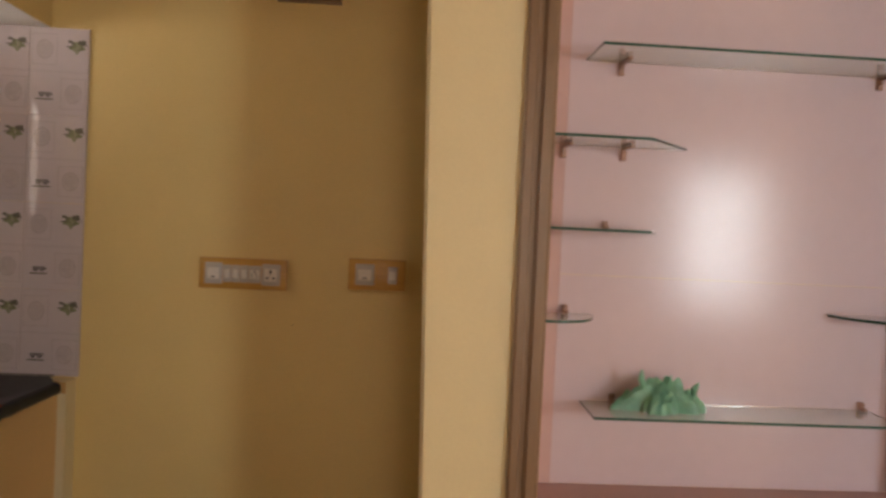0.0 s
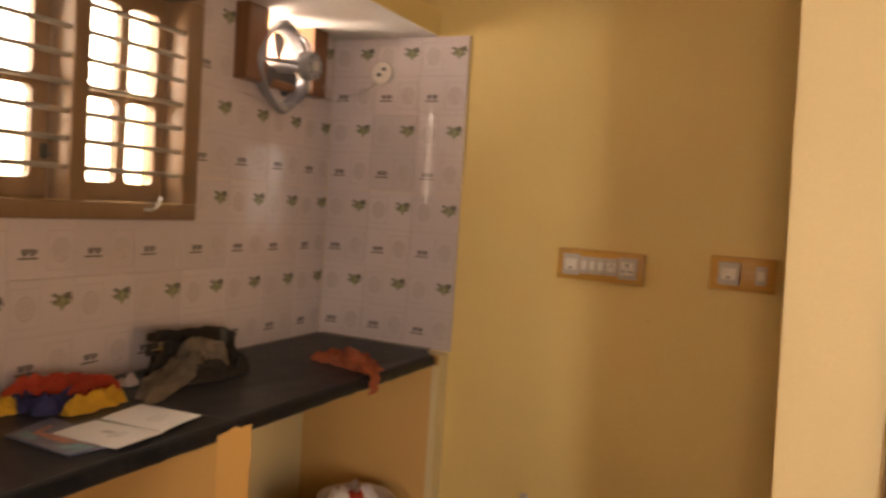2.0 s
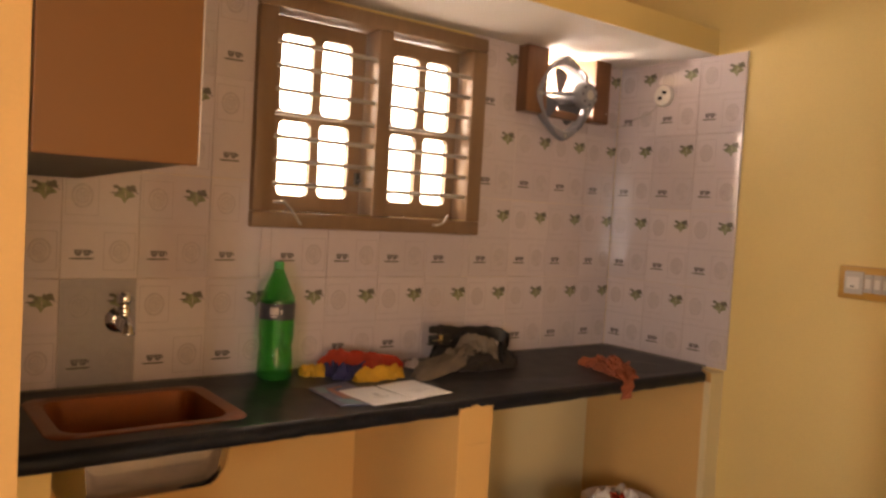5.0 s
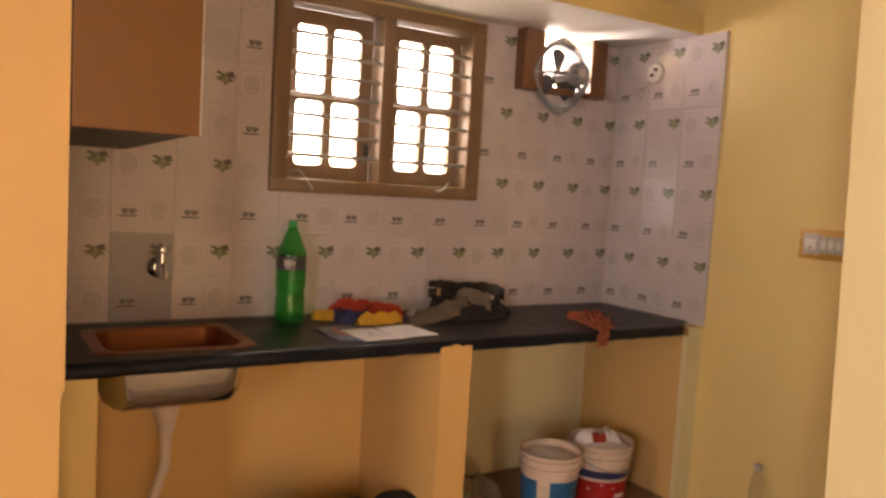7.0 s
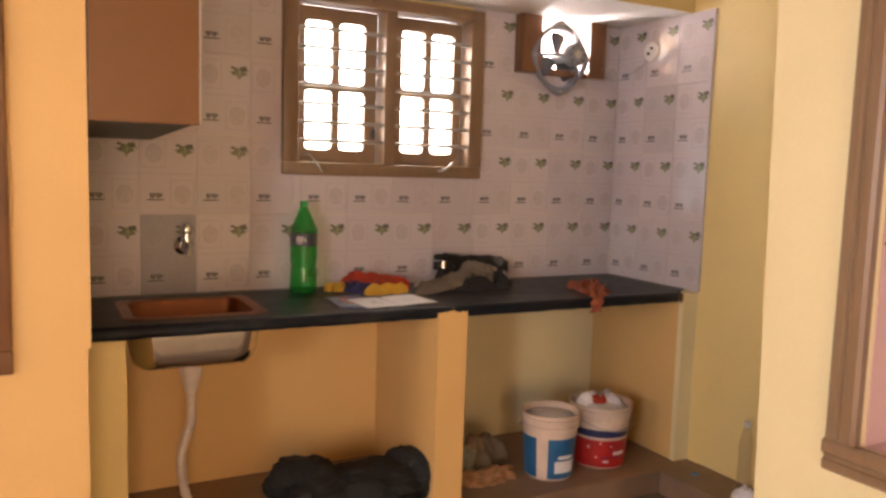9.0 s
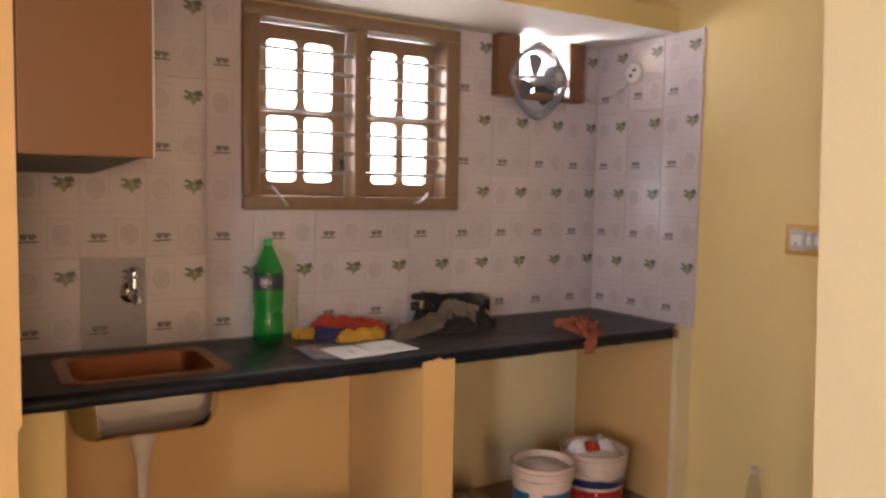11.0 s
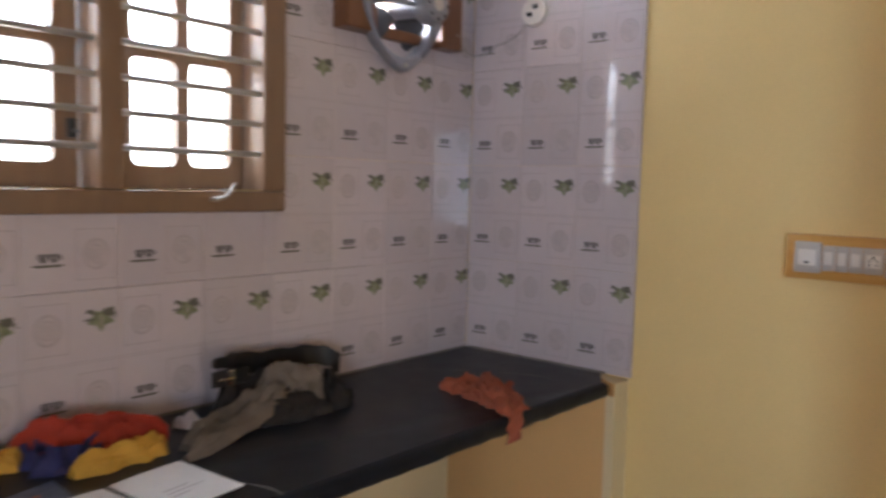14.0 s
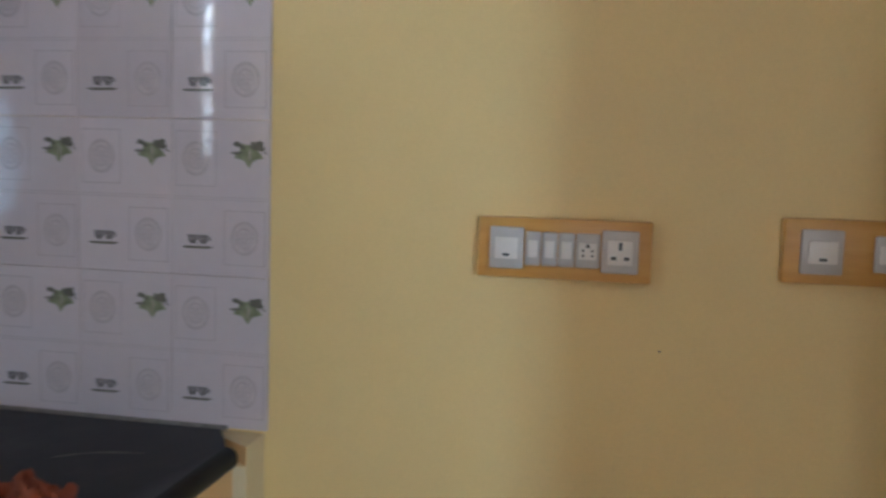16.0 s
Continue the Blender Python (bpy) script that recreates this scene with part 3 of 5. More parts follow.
# casement stays on the lower rail
stay_pts = (((-1.560, -0.02, 1.385), (-1.545, -0.045, 1.360), (-1.515, -0.05, 1.318)), ((-0.985, -0.05, 1.335), (-0.955, -0.045, 1.345), (-0.915, -0.02, 1.372)))
for pts in stay_pts:
    bm = tube(smooth_path(pts, 5), 0.0045, 8)
    add_tube(bm, [pts[0], (pts[0][0], 0.06, pts[0][2])], 0.0045, 8)
    part("stay", bm, ROD, window, "bright metal casement stay", smooth=True)
for x0, x1 in ((-1.606, -1.243), (-1.191, -0.838)):
    part("sill_strip", box((x0, -0.020, zi0), (x1, 0.0595, zi0 + 0.003)), STEEL, window, "thin bright metal strip")

# ---- vent with exhaust fan ----
vent = thing("vent_frame", "reddish varnished wooden blocks framing a vent opening", "vent frame", kind="structure")
part("side_block", box((VX0, -0.055, VZ0), (VX0 + 0.112, 0.19, SOFFIT - 0.001), 0.005), VARNISH, vent)
part("side_block", box((VX1 - 0.092, -0.055, VZ0), (VX1, 0.19, SOFFIT - 0.001), 0.005), VARNISH, vent)
part("bottom_block", box((VX0 + 0.113, -0.02, VZ0 - 0.002), (VX1 - 0.093, 0.19, VZ0 + 0.03), 0.004), VARNISH, vent)

FX, FY, FZ = -0.385, -0.050, 1.866
fan = thing("exhaust_fan", "grey metal exhaust fan in a rounded diamond frame", "exhaust fan", (FX, FY, FZ))


def vesica(w, h, p, n=48):
    out = []
    for k in range(n):
        a = 2 * math.pi * k / n
        c, s = math.cos(a), math.sin(a)
        r = (abs(c) ** p + abs(s) ** p) ** (-1 / p)
        out.append((w * r * c, h * r * s))
    return out


def sunk(rows, shift):
    """A turned shape with its axis laid along y."""
    bm = lathe(rows, n=40)
    bmesh.ops.rotate(bm, verts=bm.verts, cent=(0, 0, 0), matrix=Matrix.Rotation(radians(-90), 3, "X"))
    bmesh.ops.translate(bm, verts=bm.verts, vec=(0, shift, 0))
    return bm


bm = bmesh.new()
outer, inner = vesica(0.162, 0.170, 1.42, 72), vesica(0.126, 0.128, 2.0, 72)
loops = []
for pts, y in ((outer, 0.014), (outer, -0.004), ([(x * 0.965, z * 0.965) for x, z in outer], -0.012), ([(x * 1.05, z * 1.05) for x, z in inner], -0.010), (inner, -0.002), (inner, 0.040), ([(x * 1.03, z * 1.03) for x, z in inner], 0.040), ([(x * 1.03, z * 1.03) for x, z in inner], 0.014)):
    loops.append([bm.verts.new((x, y, z)) for x, z in pts])
for a, b in zip(loops, loops[1:] + loops[:1]):
    for i in range(72):
        bm.faces.new((a[i], a[(i + 1) % 72], b[(i + 1) % 72], b[i]))
ring = part("ring", bm, FAN_GREY, fan, smooth=True)
motor = part("motor", sunk([(0.010, -0.076), (0.038, -0.075), (0.046, -0.071), (0.049, -0.062), (0.050, -0.032), (0.047, -0.022), (0.030, -0.016), (0.026, 0.010), (0.022, 0.10)], -0.058), FAN_GREY, fan, "grey round motor housing", smooth=True)
for k in range(8):
    a = 2 * math.pi * k / 8
    c, s2 = 0.038 * math.cos(a), 0.038 * math.sin(a)
    part("slot", box((c - 0.004, -0.1345, s2 - 0.004), (c + 0.004, -0.1318, s2 + 0.004), 0.001), BLACK, motor)
part("nameplate", sunk([(0.018, -0.0775), (0.018, -0.0762)], -0.058), PLATE, motor, "pale round nameplate")
for deg in (180, 62, 302):
    a = radians(deg)
    c, s2 = math.cos(a), math.sin(a)
    bm = tube(smooth_path([(0.040 * c, -0.088, 0.040 * s2), (0.085 * c, -0.072, 0.085 * s2), (0.118 * c, -0.040, 0.118 * s2), (0.138 * c, -0.008, 0.138 * s2)], 5), 0.0075, 8)
    part("strut", bm, FAN_GREY, fan, smooth=True)
for k in range(3):
    a0 = 86 + 120 * k
    bm = bmesh.new()
    n, rows = 8, []
    for i in range(n + 1):
        r = 0.022 + 0.098 * i / n
        half = (0.014 + 0.040 * (i / n) ** 0.7) * (1 if i < n else 0.8) / r
        rows.append([bm.verts.new((r * math.cos(radians(a0) + q * half), 0.034 - q * 0.013, r * math.sin(radians(a0) + q * half))) for q in (-1, -0.5, 0, 0.5, 1)])
    for A, B in zip(rows, rows[1:]):
        for q in range(4):
            bm.faces.new((A[q], A[q + 1], B[q + 1], B[q]))
    r = bmesh.ops.extrude_face_region(bm, geom=list(bm.faces))
    bmesh.ops.translate(bm, verts=[v for v in r["geom"] if isinstance(v, bmesh.types.BMVert)], vec=(0, 0.002, 0))
    part("blade", bm, FAN_BLADE, fan, "dark blue-grey blade", smooth=True)
for x, z in ((0, 0.152), (0, -0.152), (-0.147, 0), (0.147, 0)):
    part("mounting_bolt", sunk([(0.007, 0), (0.007, 0.004), (0.003, 0.005)], -0.0165), ROD, fan).location = (x, 0, z)

# socket plate and lead of the fan on the east wall
socket = thing("round_socket", "round cream socket plate with a black plug", "socket", (0.0, -0.237, 1.91))
bm = lathe([(0.046, -0.002), (0.046, 0.008), (0.040, 0.016), (0.0, 0.018)][:3], n=36)
bmesh.ops.rotate(bm, verts=bm.verts, cent=(0, 0, 0), matrix=Matrix.Rotation(radians(-90), 3, "Y"))
part("plate", bm, PLASTIC, socket, smooth=True)
for dy, dz in ((-0.010, 0.012), (0.010, -0.010)):
    part("plug_pin", box((-0.024, dy - 0.008, dz - 0.006), (-0.0165, dy + 0.008, dz + 0.006), 0.002), BLACK, socket)
lead = smooth_path([(-0.15, -0.058, 1.835), (-0.09, -0.030, 1.812), (-0.03, -0.012, 1.800), (-0.008, -0.03, 1.795), (-0.006, -0.075, 1.806), (-0.006, -0.09, 1.822), (-0.006, -0.13, 1.828), (-0.006, -0.18, 1.850), (-0.010, -0.215, 1.885), (-0.020, -0.228, 1.898)], 6)
tagged(part("fan_lead", tube(lead, 0.0022, 6), ROD, None, smooth=True), "thin grey electric lead of the exhaust fan", "cable")

# ---- worktop ----
bm = bmesh.new()
# hole for the sink: worktop in four pieces of one outline, nosing along the front
SX0, SX1, SY0, SY1 = -2.262, -1.858, -0.447, -0.118
NOSE = [(0.0, 0.804), (-0.010, 0.805), (-0.018, 0.810), (-0.022, 0.818), (-0.022, 0.830), (-0.018, 0.839), (-0.010, 0.8448), (0.0, Z0)]
ex = KW + 0.001


def slab_piece(bm, x0, x1, y0, y1):
    add_box(bm, (x0, y0, 0.804), (x1, y1, Z0))


FL, FR = -0.535, -0.562      # front edge without its nosing, at the far and the window end
gx, gy = (ex, SX0, SX1), (FL, SY0, SY1, 0.0075)
for a in range(2):
    for c in range(3):
        if (a, c) != (1, 1):
            slab_piece(bm, gx[a], gx[a + 1], gy[c], gy[c + 1])
add_prism(bm, [(SX1, FL), (SX1, SY0), (SX1, SY1), (SX1, 0.0075), (0.0075, 0.0075), (0.0075, -0.50), (-0.095, FR)], 0.804, Z0)
stations = [(ex + (SX1 - ex) * i / 12, FL) for i in range(13)] + [(SX1 + (-0.095 - SX1) * i / 48, FL + (FR - FL) * i / 48) for i in range(1, 49)]
wear = random.Random(12)
ends = []
for i, (x, f) in enumerate(stations):
    dy, dz = (0.0, 0.0) if i in (0, 12, len(stations) - 1) else (wear.uniform(-0.0012, 0.0022), wear.uniform(-0.0014, 0.0014))
    ends.append([bm.verts.new((x, f + q + (dy if 0 < k < 7 else 0), z + (dz if 0 < k < 5 else 0))) for k, (q, z) in enumerate(NOSE)])
for A, B in zip(ends, ends[1:]):
    for i in range(7):
        bm.faces.new((A[i], A[i + 1], B[i + 1], B[i]))
bm.faces.new(ends[0][::-1])
bm.faces.new(ends[-1])
bmesh.ops.remove_doubles(bm, verts=bm.verts, dist=0.0002)
worktop = tagged(part("worktop", bm, GRANITE, smooth=True), "dark slate kitchen worktop with rounded front edge", "worktop")
# mortar left on the stone
for line, w in (([(-1.212, -0.440), (-1.190, -0.480), (-1.180, -0.515), (-1.184, -0.556)], 0.0035), ([(-0.22, -0.30), (-0.18, -0.36), (-0.165, -0.44)], 0.004), ([(-0.30, -0.18), (-0.25, -0.22)], 0.003)):
    mid = smooth_path([(*p, 0) for p in line], 6)
    off = [w * (0.25 + 0.75 * abs(noise.noise(Vector((i * 0.37, w * 900, 0))) + 0.4)) * (1 if 0 < i < len(mid) - 1 else 0.2) for i in range(len(mid))]
    outline = [(p.x - o, p.y) for p, o in zip(mid, off)] + [(p.x + o, p.y) for p, o in reversed(list(zip(mid, off)))]
    part("smear", prism(outline, Z0 + 0.0003, Z0 + 0.0008), CEMENT, worktop, "grey mortar smear")
# mortar fillet along the wall
bm = bmesh.new()
add_prism(bm, [(-0.008, Z0 - 0.001), (-0.001, Z0 - 0.001), (-0.001, Z0 + 0.005)], -2.39, -0.001, "x")
part("mortar_joint", bm, CEMENT, worktop)
bm = bmesh.new()
add_prism(bm, [(-0.010, Z0 - 0.001), (-0.001, Z0 - 0.001), (-0.001, Z0 + 0.006)], -0.52, -0.015, "y")
part("mortar_joint", bm, CEMENT, worktop)

# ---- sink ----
sink = thing("sink", "stainless steel sink with warm brown bowl set in the worktop", "sink", (0, 0, 0))
bm = bmesh.new()
prof = [(-0.034, 0.0008), (-0.032, 0.003), (-0.004, 0.0035), (0.004, 0.001), (0.010, -0.020), (0.016, -0.10), (0.030, -0.145), (0.060, -0.158), (0.12, -0.162)]
loops = []
for d, z in prof:
    r = max(0.012, 0.055 - abs(d) * 0.2) if d < 0.06 else 0.03
    loops.append([bm.verts.new((x, y, Z0 + z)) for x, y in rounded(SX0 + 0.006 + d, SY0 + 0.006 + d, SX1 - 0.006 - d, SY1 - 0.006 - d, r)])
n = len(loops[0])
for a, b in zip(loops, loops[1:]):
    for i in range(n):
        bm.faces.new((a[i], a[(i + 1) % n], b[(i + 1) % n], b[i]))
bm.faces.new(loops[-1])
bowl_mat = mat("warm_brown_steel", (0.22, 0.056, 0.012), 0.34, 0.4, var=0.2, scale=7, fine=120, bump=0.03)
part("bowl_inside", bm, bowl_mat, sink, "warm brown bowl", smooth=True)
bm = bmesh.new()
loops = []
for d, z in ((-0.010, -0.043), (-0.008, -0.06), (-0.002, -0.125), (0.008, -0.155), (0.030, -0.172), (0.11, -0.178)):
    loops.append([bm.verts.new((x, y, Z0 + z)) for x, y in rounded(SX0 + d, SY0 + d - 0.012, SX1 - d, SY1 - d, 0.085 if d < 0.03 else 0.05, 10)])
n = len(loops[0])
for a, b in zip(loops, loops[1:]):
    for i in range(n):
        bm.faces.new((a[i], a[(i + 1) % n], b[(i + 1) % n], b[i]))
bm.faces.new(loops[-1])
part("bowl_outside", bm, STEEL, sink, "bright steel underside", smooth=True)
part("drain", lathe([(0.032, 0), (0.034, 0.003), (0.026, 0.004), (0.022, 0.001)], center=(-2.06, -0.30, Z0 - 0.1605), n=24), STEEL, sink, smooth=True)

waste = thing("waste_pipe", "white plastic sink waste hose reaching the platform", "waste pipe", (-2.062, -0.30, 0.10))
part("coupling", lathe([(0.017, 0.43), (0.018, 0.455), (0.024, 0.460), (0.025, 0.478), (0.034, 0.512), (0.040, 0.530), (0.040, 0.568)], n=28), PVC, waste, smooth=True)
part("pipe", lathe([(0.0155, 0.345), (0.0170, 0.43)], n=24), PVC, waste, smooth=True)
path = smooth_path([(0, 0, 0.37), (-0.001, 0, 0.345), (-0.016, 0.004, 0.30), (-0.034, 0.005, 0.22), (-0.026, 0.0, 0.12), (-0.010, 0, 0.05), (-0.012, 0, 0.0)], 8)
part("hose", tube(path, [0.0160 + 0.0020 * math.sin(i * 1.9) for i in range(len(path))], 16), PVC, waste, "ribbed waste hose", smooth=True)

# ---- tap ----
tap = thing("tap", "chrome wall tap above the sink", "tap", (-2.036, -0.0, 1.030))
bm = lathe([(0.036, 0.0), (0.036, 0.003), (0.026, 0.014), (0.013, 0.018)], n=28)
bmesh.ops.rotate(bm, verts=bm.verts, cent=(0, 0, 0), matrix=Matrix.Rotation(radians(90), 3, "X"))
part("flange", bm, CHROME, tap, smooth=True)
part("body", tube([(0, -0.01, 0), (0, -0.035, 0), (0, -0.040, 0), (0, -0.060, 0), (0, -0.086, 0), (0, -0.098, 0)], [0.012, 0.012, 0.019, 0.022, 0.020, 0.010], 20), CHROME, tap, smooth=True)
sp = smooth_path([(0, -0.078, 0), (0, -0.096, -0.003), (0, -0.104, -0.012), (0, -0.105, -0.026)], 6)
part("spout", tube(sp, [0.016] * (len(sp) - 5) + [0.017, 0.019, 0.020, 0.0195, 0.016], 18), CHROME, tap, smooth=True)
part("stem", lathe([(0.013, 0.012), (0.013, 0.026), (0.018, 0.029), (0.018, 0.040), (0.012, 0.043), (0.012, 0.052)], center=(0, -0.060, 0), n=20), CHROME, tap, smooth=True)
part("handle", lathe([(0.010, 0.050), (0.019, 0.055), (0.021, 0.064), (0.020, 0.078), (0.014, 0.085), (0.004, 0.087)], center=(0, -0.060, 0), n=22), CHROME, tap, smooth=True)

# ---- overhead cabinet ----
cab = thing("overhead_cabinet", "orange-brown laminate overhead cabinet beside the window wall", "cabinet", (0, 0, 0))
part("side_panel", box((-2.400, -0.887, 1.437), (-2.137, -0.869, 2.30), 0.002), LAMINATE, cab)
part("bottom_panel", prism([(-0.868, 1.438), (-0.014, 1.416), (-0.014, 1.440), (-0.868, 1.456)], -2.400, -2.152, "x"), GREY_PLY, cab, "grey unfaced underside")
part("door", box((-2.151, -0.868, 1.441), (-2.135, -0.444, 2.040), 0.002), LAMINATE, cab)
part("door", box((-2.151, -0.440, 1.441), (-2.135, -0.014, 2.040), 0.002), LAMINATE, cab)
part("back_panel", box((-2.399, -0.867, 1.460), (-2.390, -0.014, 2.035)), GREY_PLY, cab)
part("edge_band", box((-2.1365, -0.8865, 1.4375), (-2.1345, -0.8695, 2.30)), PLASTIC, cab, "pale edge band")

# ---- switchboards ----
def switchboard(label, y0, y1, z0, z1, mods):
    """A varnished board on the east wall; mods: (start, end, kind) along it in metres."""
    sb = thing("switchboard", label, "switchboard", (0.008, y0, z0), group="switchboards on the yellow wall")
    w, h = y0 - y1, z1 - z0
    part("board", box((-0.024, -w, 0), (0.0, 0, h), 0.004), BOARD, sb, smooth=True)
    for a, b, kind in mods:
        tall = 0.074 if kind in ("switch_big", "socket_big") else 0.060
        zc = h / 2
        bm = box((-0.034, -b, zc - tall / 2), (-0.0245, -a, zc + tall / 2), 0.003)
        plate = part("cover_plate", bm, PLATE, sb, "grey plastic cover plate", smooth=True)
        m = 0.010 if tall > 0.06 else 0.005
        hh = 0.044 if kind == "socket_big" else 0.038 if kind == "switch_big" else 0.030
        part("rocker" if "switch" in kind else "socket_face", box((-0.039, -b + m, zc - hh / 2), (-0.0345, -a - m, zc + hh / 2), 0.0015), PLASTIC, plate, "white plastic", smooth=True)
        yc = -(a + b) / 2
        holes = {"switch_big": [(0.0, -0.012, 0.006, 0.0025)], "switch": [],
                 "socket": [(0, 0.009, 0.003, 0.003), (-0.008, 0.001, 0.002, 0.002), (0.008, 0.001, 0.002, 0.002), (-0.008, -0.008, 0.002, 0.002), (0.008, -0.008, 0.002, 0.002)],
                 "socket_big": [(0, 0.011, 0.003, 0.007), (-0.011, -0.010, 0.0045, 0.003), (0.011, -0.010, 0.0045, 0.003)]}[kind]
        for dy, dz, ry, rz in holes:
            part("hole", box((-0.0398, yc + dy - ry, zc + dz - rz), (-0.0388, yc + dy + ry, zc + dz + rz)), BLACK, plate)
    return sb


switchboard("orange varnished switchboard with switches and sockets", -1.003, -1.306, 1.176, 1.284,
            [(0.022, 0.082, "switch_big"), (0.085, 0.112, "switch"), (0.114, 0.141, "switch"), (0.143, 0.171, "switch"), (0.173, 0.214, "socket"), (0.217, 0.280, "socket_big")])
switchboard("short orange varnished switchboard with one large switch", -1.518, -1.720, 1.191, 1.301,
            [(0.026, 0.092, "switch_big"), (0.140, 0.172, "switch")])
board = thing("wall_board", "dark brown wooden board high on the yellow wall", "board", (0.008, -1.23, 2.183))
part("panel", box((-0.05, -0.225, 0), (0, 0, 0.30), 0.004), BROWN_FRAME, board)
part("cover", box((-0.062, -0.205, 0.02), (-0.0505, -0.02, 0.28), 0.004), BROWN_FRAME, board)

bm = crumple(0.0022, 0.002, 0.0005, 15, rings=6, segs=16)
bmesh.ops.rotate(bm, verts=bm.verts, cent=(0, 0, 0), matrix=Matrix.Rotation(radians(-90), 3, "Y"))
part("plaster_chip", bm, STONE, wall_east, "small brown chip in the paint").location = (0.0078, -1.33, 1.055)

# ---- hall: window in the wall beside the kitchen ----
hw = thing("window_2", "brown wooden hall window with iron bars, out of view and closed shutters", "window", kind="structure")
for lo, hi, nm in (((LX0, LZ0), (LX1, LZ0 + 0.06), "frame_bottom"), ((LX0, LZ1 - 0.06), (LX1, LZ1), "frame_top"), ((LX0, LZ0 + 0.06), (LX0 + 0.06, LZ1 - 0.06), "frame_side"), ((LX1 - 0.06, LZ0 + 0.06), (LX1, LZ1 - 0.06), "frame_side")):
    part(nm, box((lo[0], LW - 0.018, lo[1]), (hi[0], LW + 0.10, hi[1]), 0.006), VARNISH, hw, smooth=True)
mid = (LX0 + LX1) / 2
part("shutter", box((LX0 + 0.062, LW + 0.065, LZ0 + 0.062), (mid - 0.002, LW + 0.095, LZ1 - 0.062), 0.004), VARNISH, hw)
part("shutter", box((mid + 0.002, LW + 0.065, LZ0 + 0.062), (LX1 - 0.062, LW + 0.095, LZ1 - 0.062), 0.004), VARNISH, hw)
for i in range(11):
    z = 0.965 + 0.098 * i
    part("bar", tube([(LX0 + 0.05, LW + 0.02, z), (LX1 - 0.05, LW + 0.02, z)], 0.007, 8), PLASTIC, hw, "pale painted iron bar", smooth=True)
part("bar_post", tube([(LX1 - 0.078, LW + 0.02, LZ0 + 0.05), (LX1 - 0.078, LW + 0.02, LZ1 - 0.05)], 0.006, 8), PLASTIC, hw, "pale painted iron upright", smooth=True)

# ---- display niche ----
bm = box((NX - 0.006, NY0 + 0.002, NZ0 + 0.004), (NX - 0.0005, NY1 - 0.075, 1.318))
add_box(bm, (NX - 0.006, NY0 + 0.002, 1.3195), (NX - 0.0005, NY1 - 0.075, NZ1 - 0.002))
tagged(part("niche_back", bm, PINK), "glossy pale pink back panel of the niche", "panel", kind="structure")
bm = box((NX - 0.0045, NY1 - 0.075, NZ0 + 0.002), (NX - 0.0005, NY1 - 0.0005, NZ1 - 0.002))
add_box(bm, (HE + 0.02, NY1 - 0.004, NZ0 + 0.002), (NX - 0.0046, NY1 - 0.0005, NZ1 - 0.002))
add_box(bm, (HE + 0.02, NY0 + 0.0005, NZ0 + 0.002), (NX - 0.0065, NY0 + 0.004, NZ1 - 0.002))
add_box(bm, (HE + 0.02, NY0 + 0.005, NZ0 + 0.0005), (NX - 0.0065, NY1 - 0.005, NZ0 + 0.0035))
tagged(part("niche_lining", bm, PEACH), "peach pink plaster lining of the niche", "lining", kind="structure")
nf = thing("niche_frame", "brown moulded wooden frame round the display niche", "frame", kind="structure")


def moulding(axis, a, b, at, flip):
    """A stepped wooden moulding along y or z on the hall's east face."""
    prof = [(0, 0), (-0.014, 0), (-0.020, 0.006), (-0.020, 0.022), (-0.014, 0.026), (-0.014, 0.034), (-0.024, 0.042), (-0.024, 0.062), (-0.018, 0.070), (0.0, 0.070)]
    bm = bmesh.new()
    ends = []
    for e in (a, b):
        ends.append([bm.verts.new((HE - 0.0005 + px, at + flip * q, e) if axis == "z" else (HE - 0.0005 + px, e, at + flip * q)) for px, q in prof])
    n = len(prof)
    for i in range(n):
        bm.faces.new((ends[0][i], ends[0][(i + 1) % n], ends[1][(i + 1) % n], ends[1][i]))
    bm.faces.new(ends[0][::-1])
    bm.faces.new(ends[1])
    return bm


part("frame_side", moulding("z", 0.797, 2.098, -1.954, -1), BROWN_FRAME, nf)
part("frame_side", moulding("z", 0.797, 2.098, -3.084, 1), BROWN_FRAME, nf)
part("frame_bottom", moulding("y", -1.954, -3.084, 0.726, 1), BROWN_FRAME, nf)
part("frame_top", moulding("y", -1.954, -3.084, 2.169, -1), BROWN_FRAME, nf)

BRACKET = mat("dull_copper_bracket", (0.30, 0.17, 0.13), 0.4, 0.5, var=0.2, scale=30)


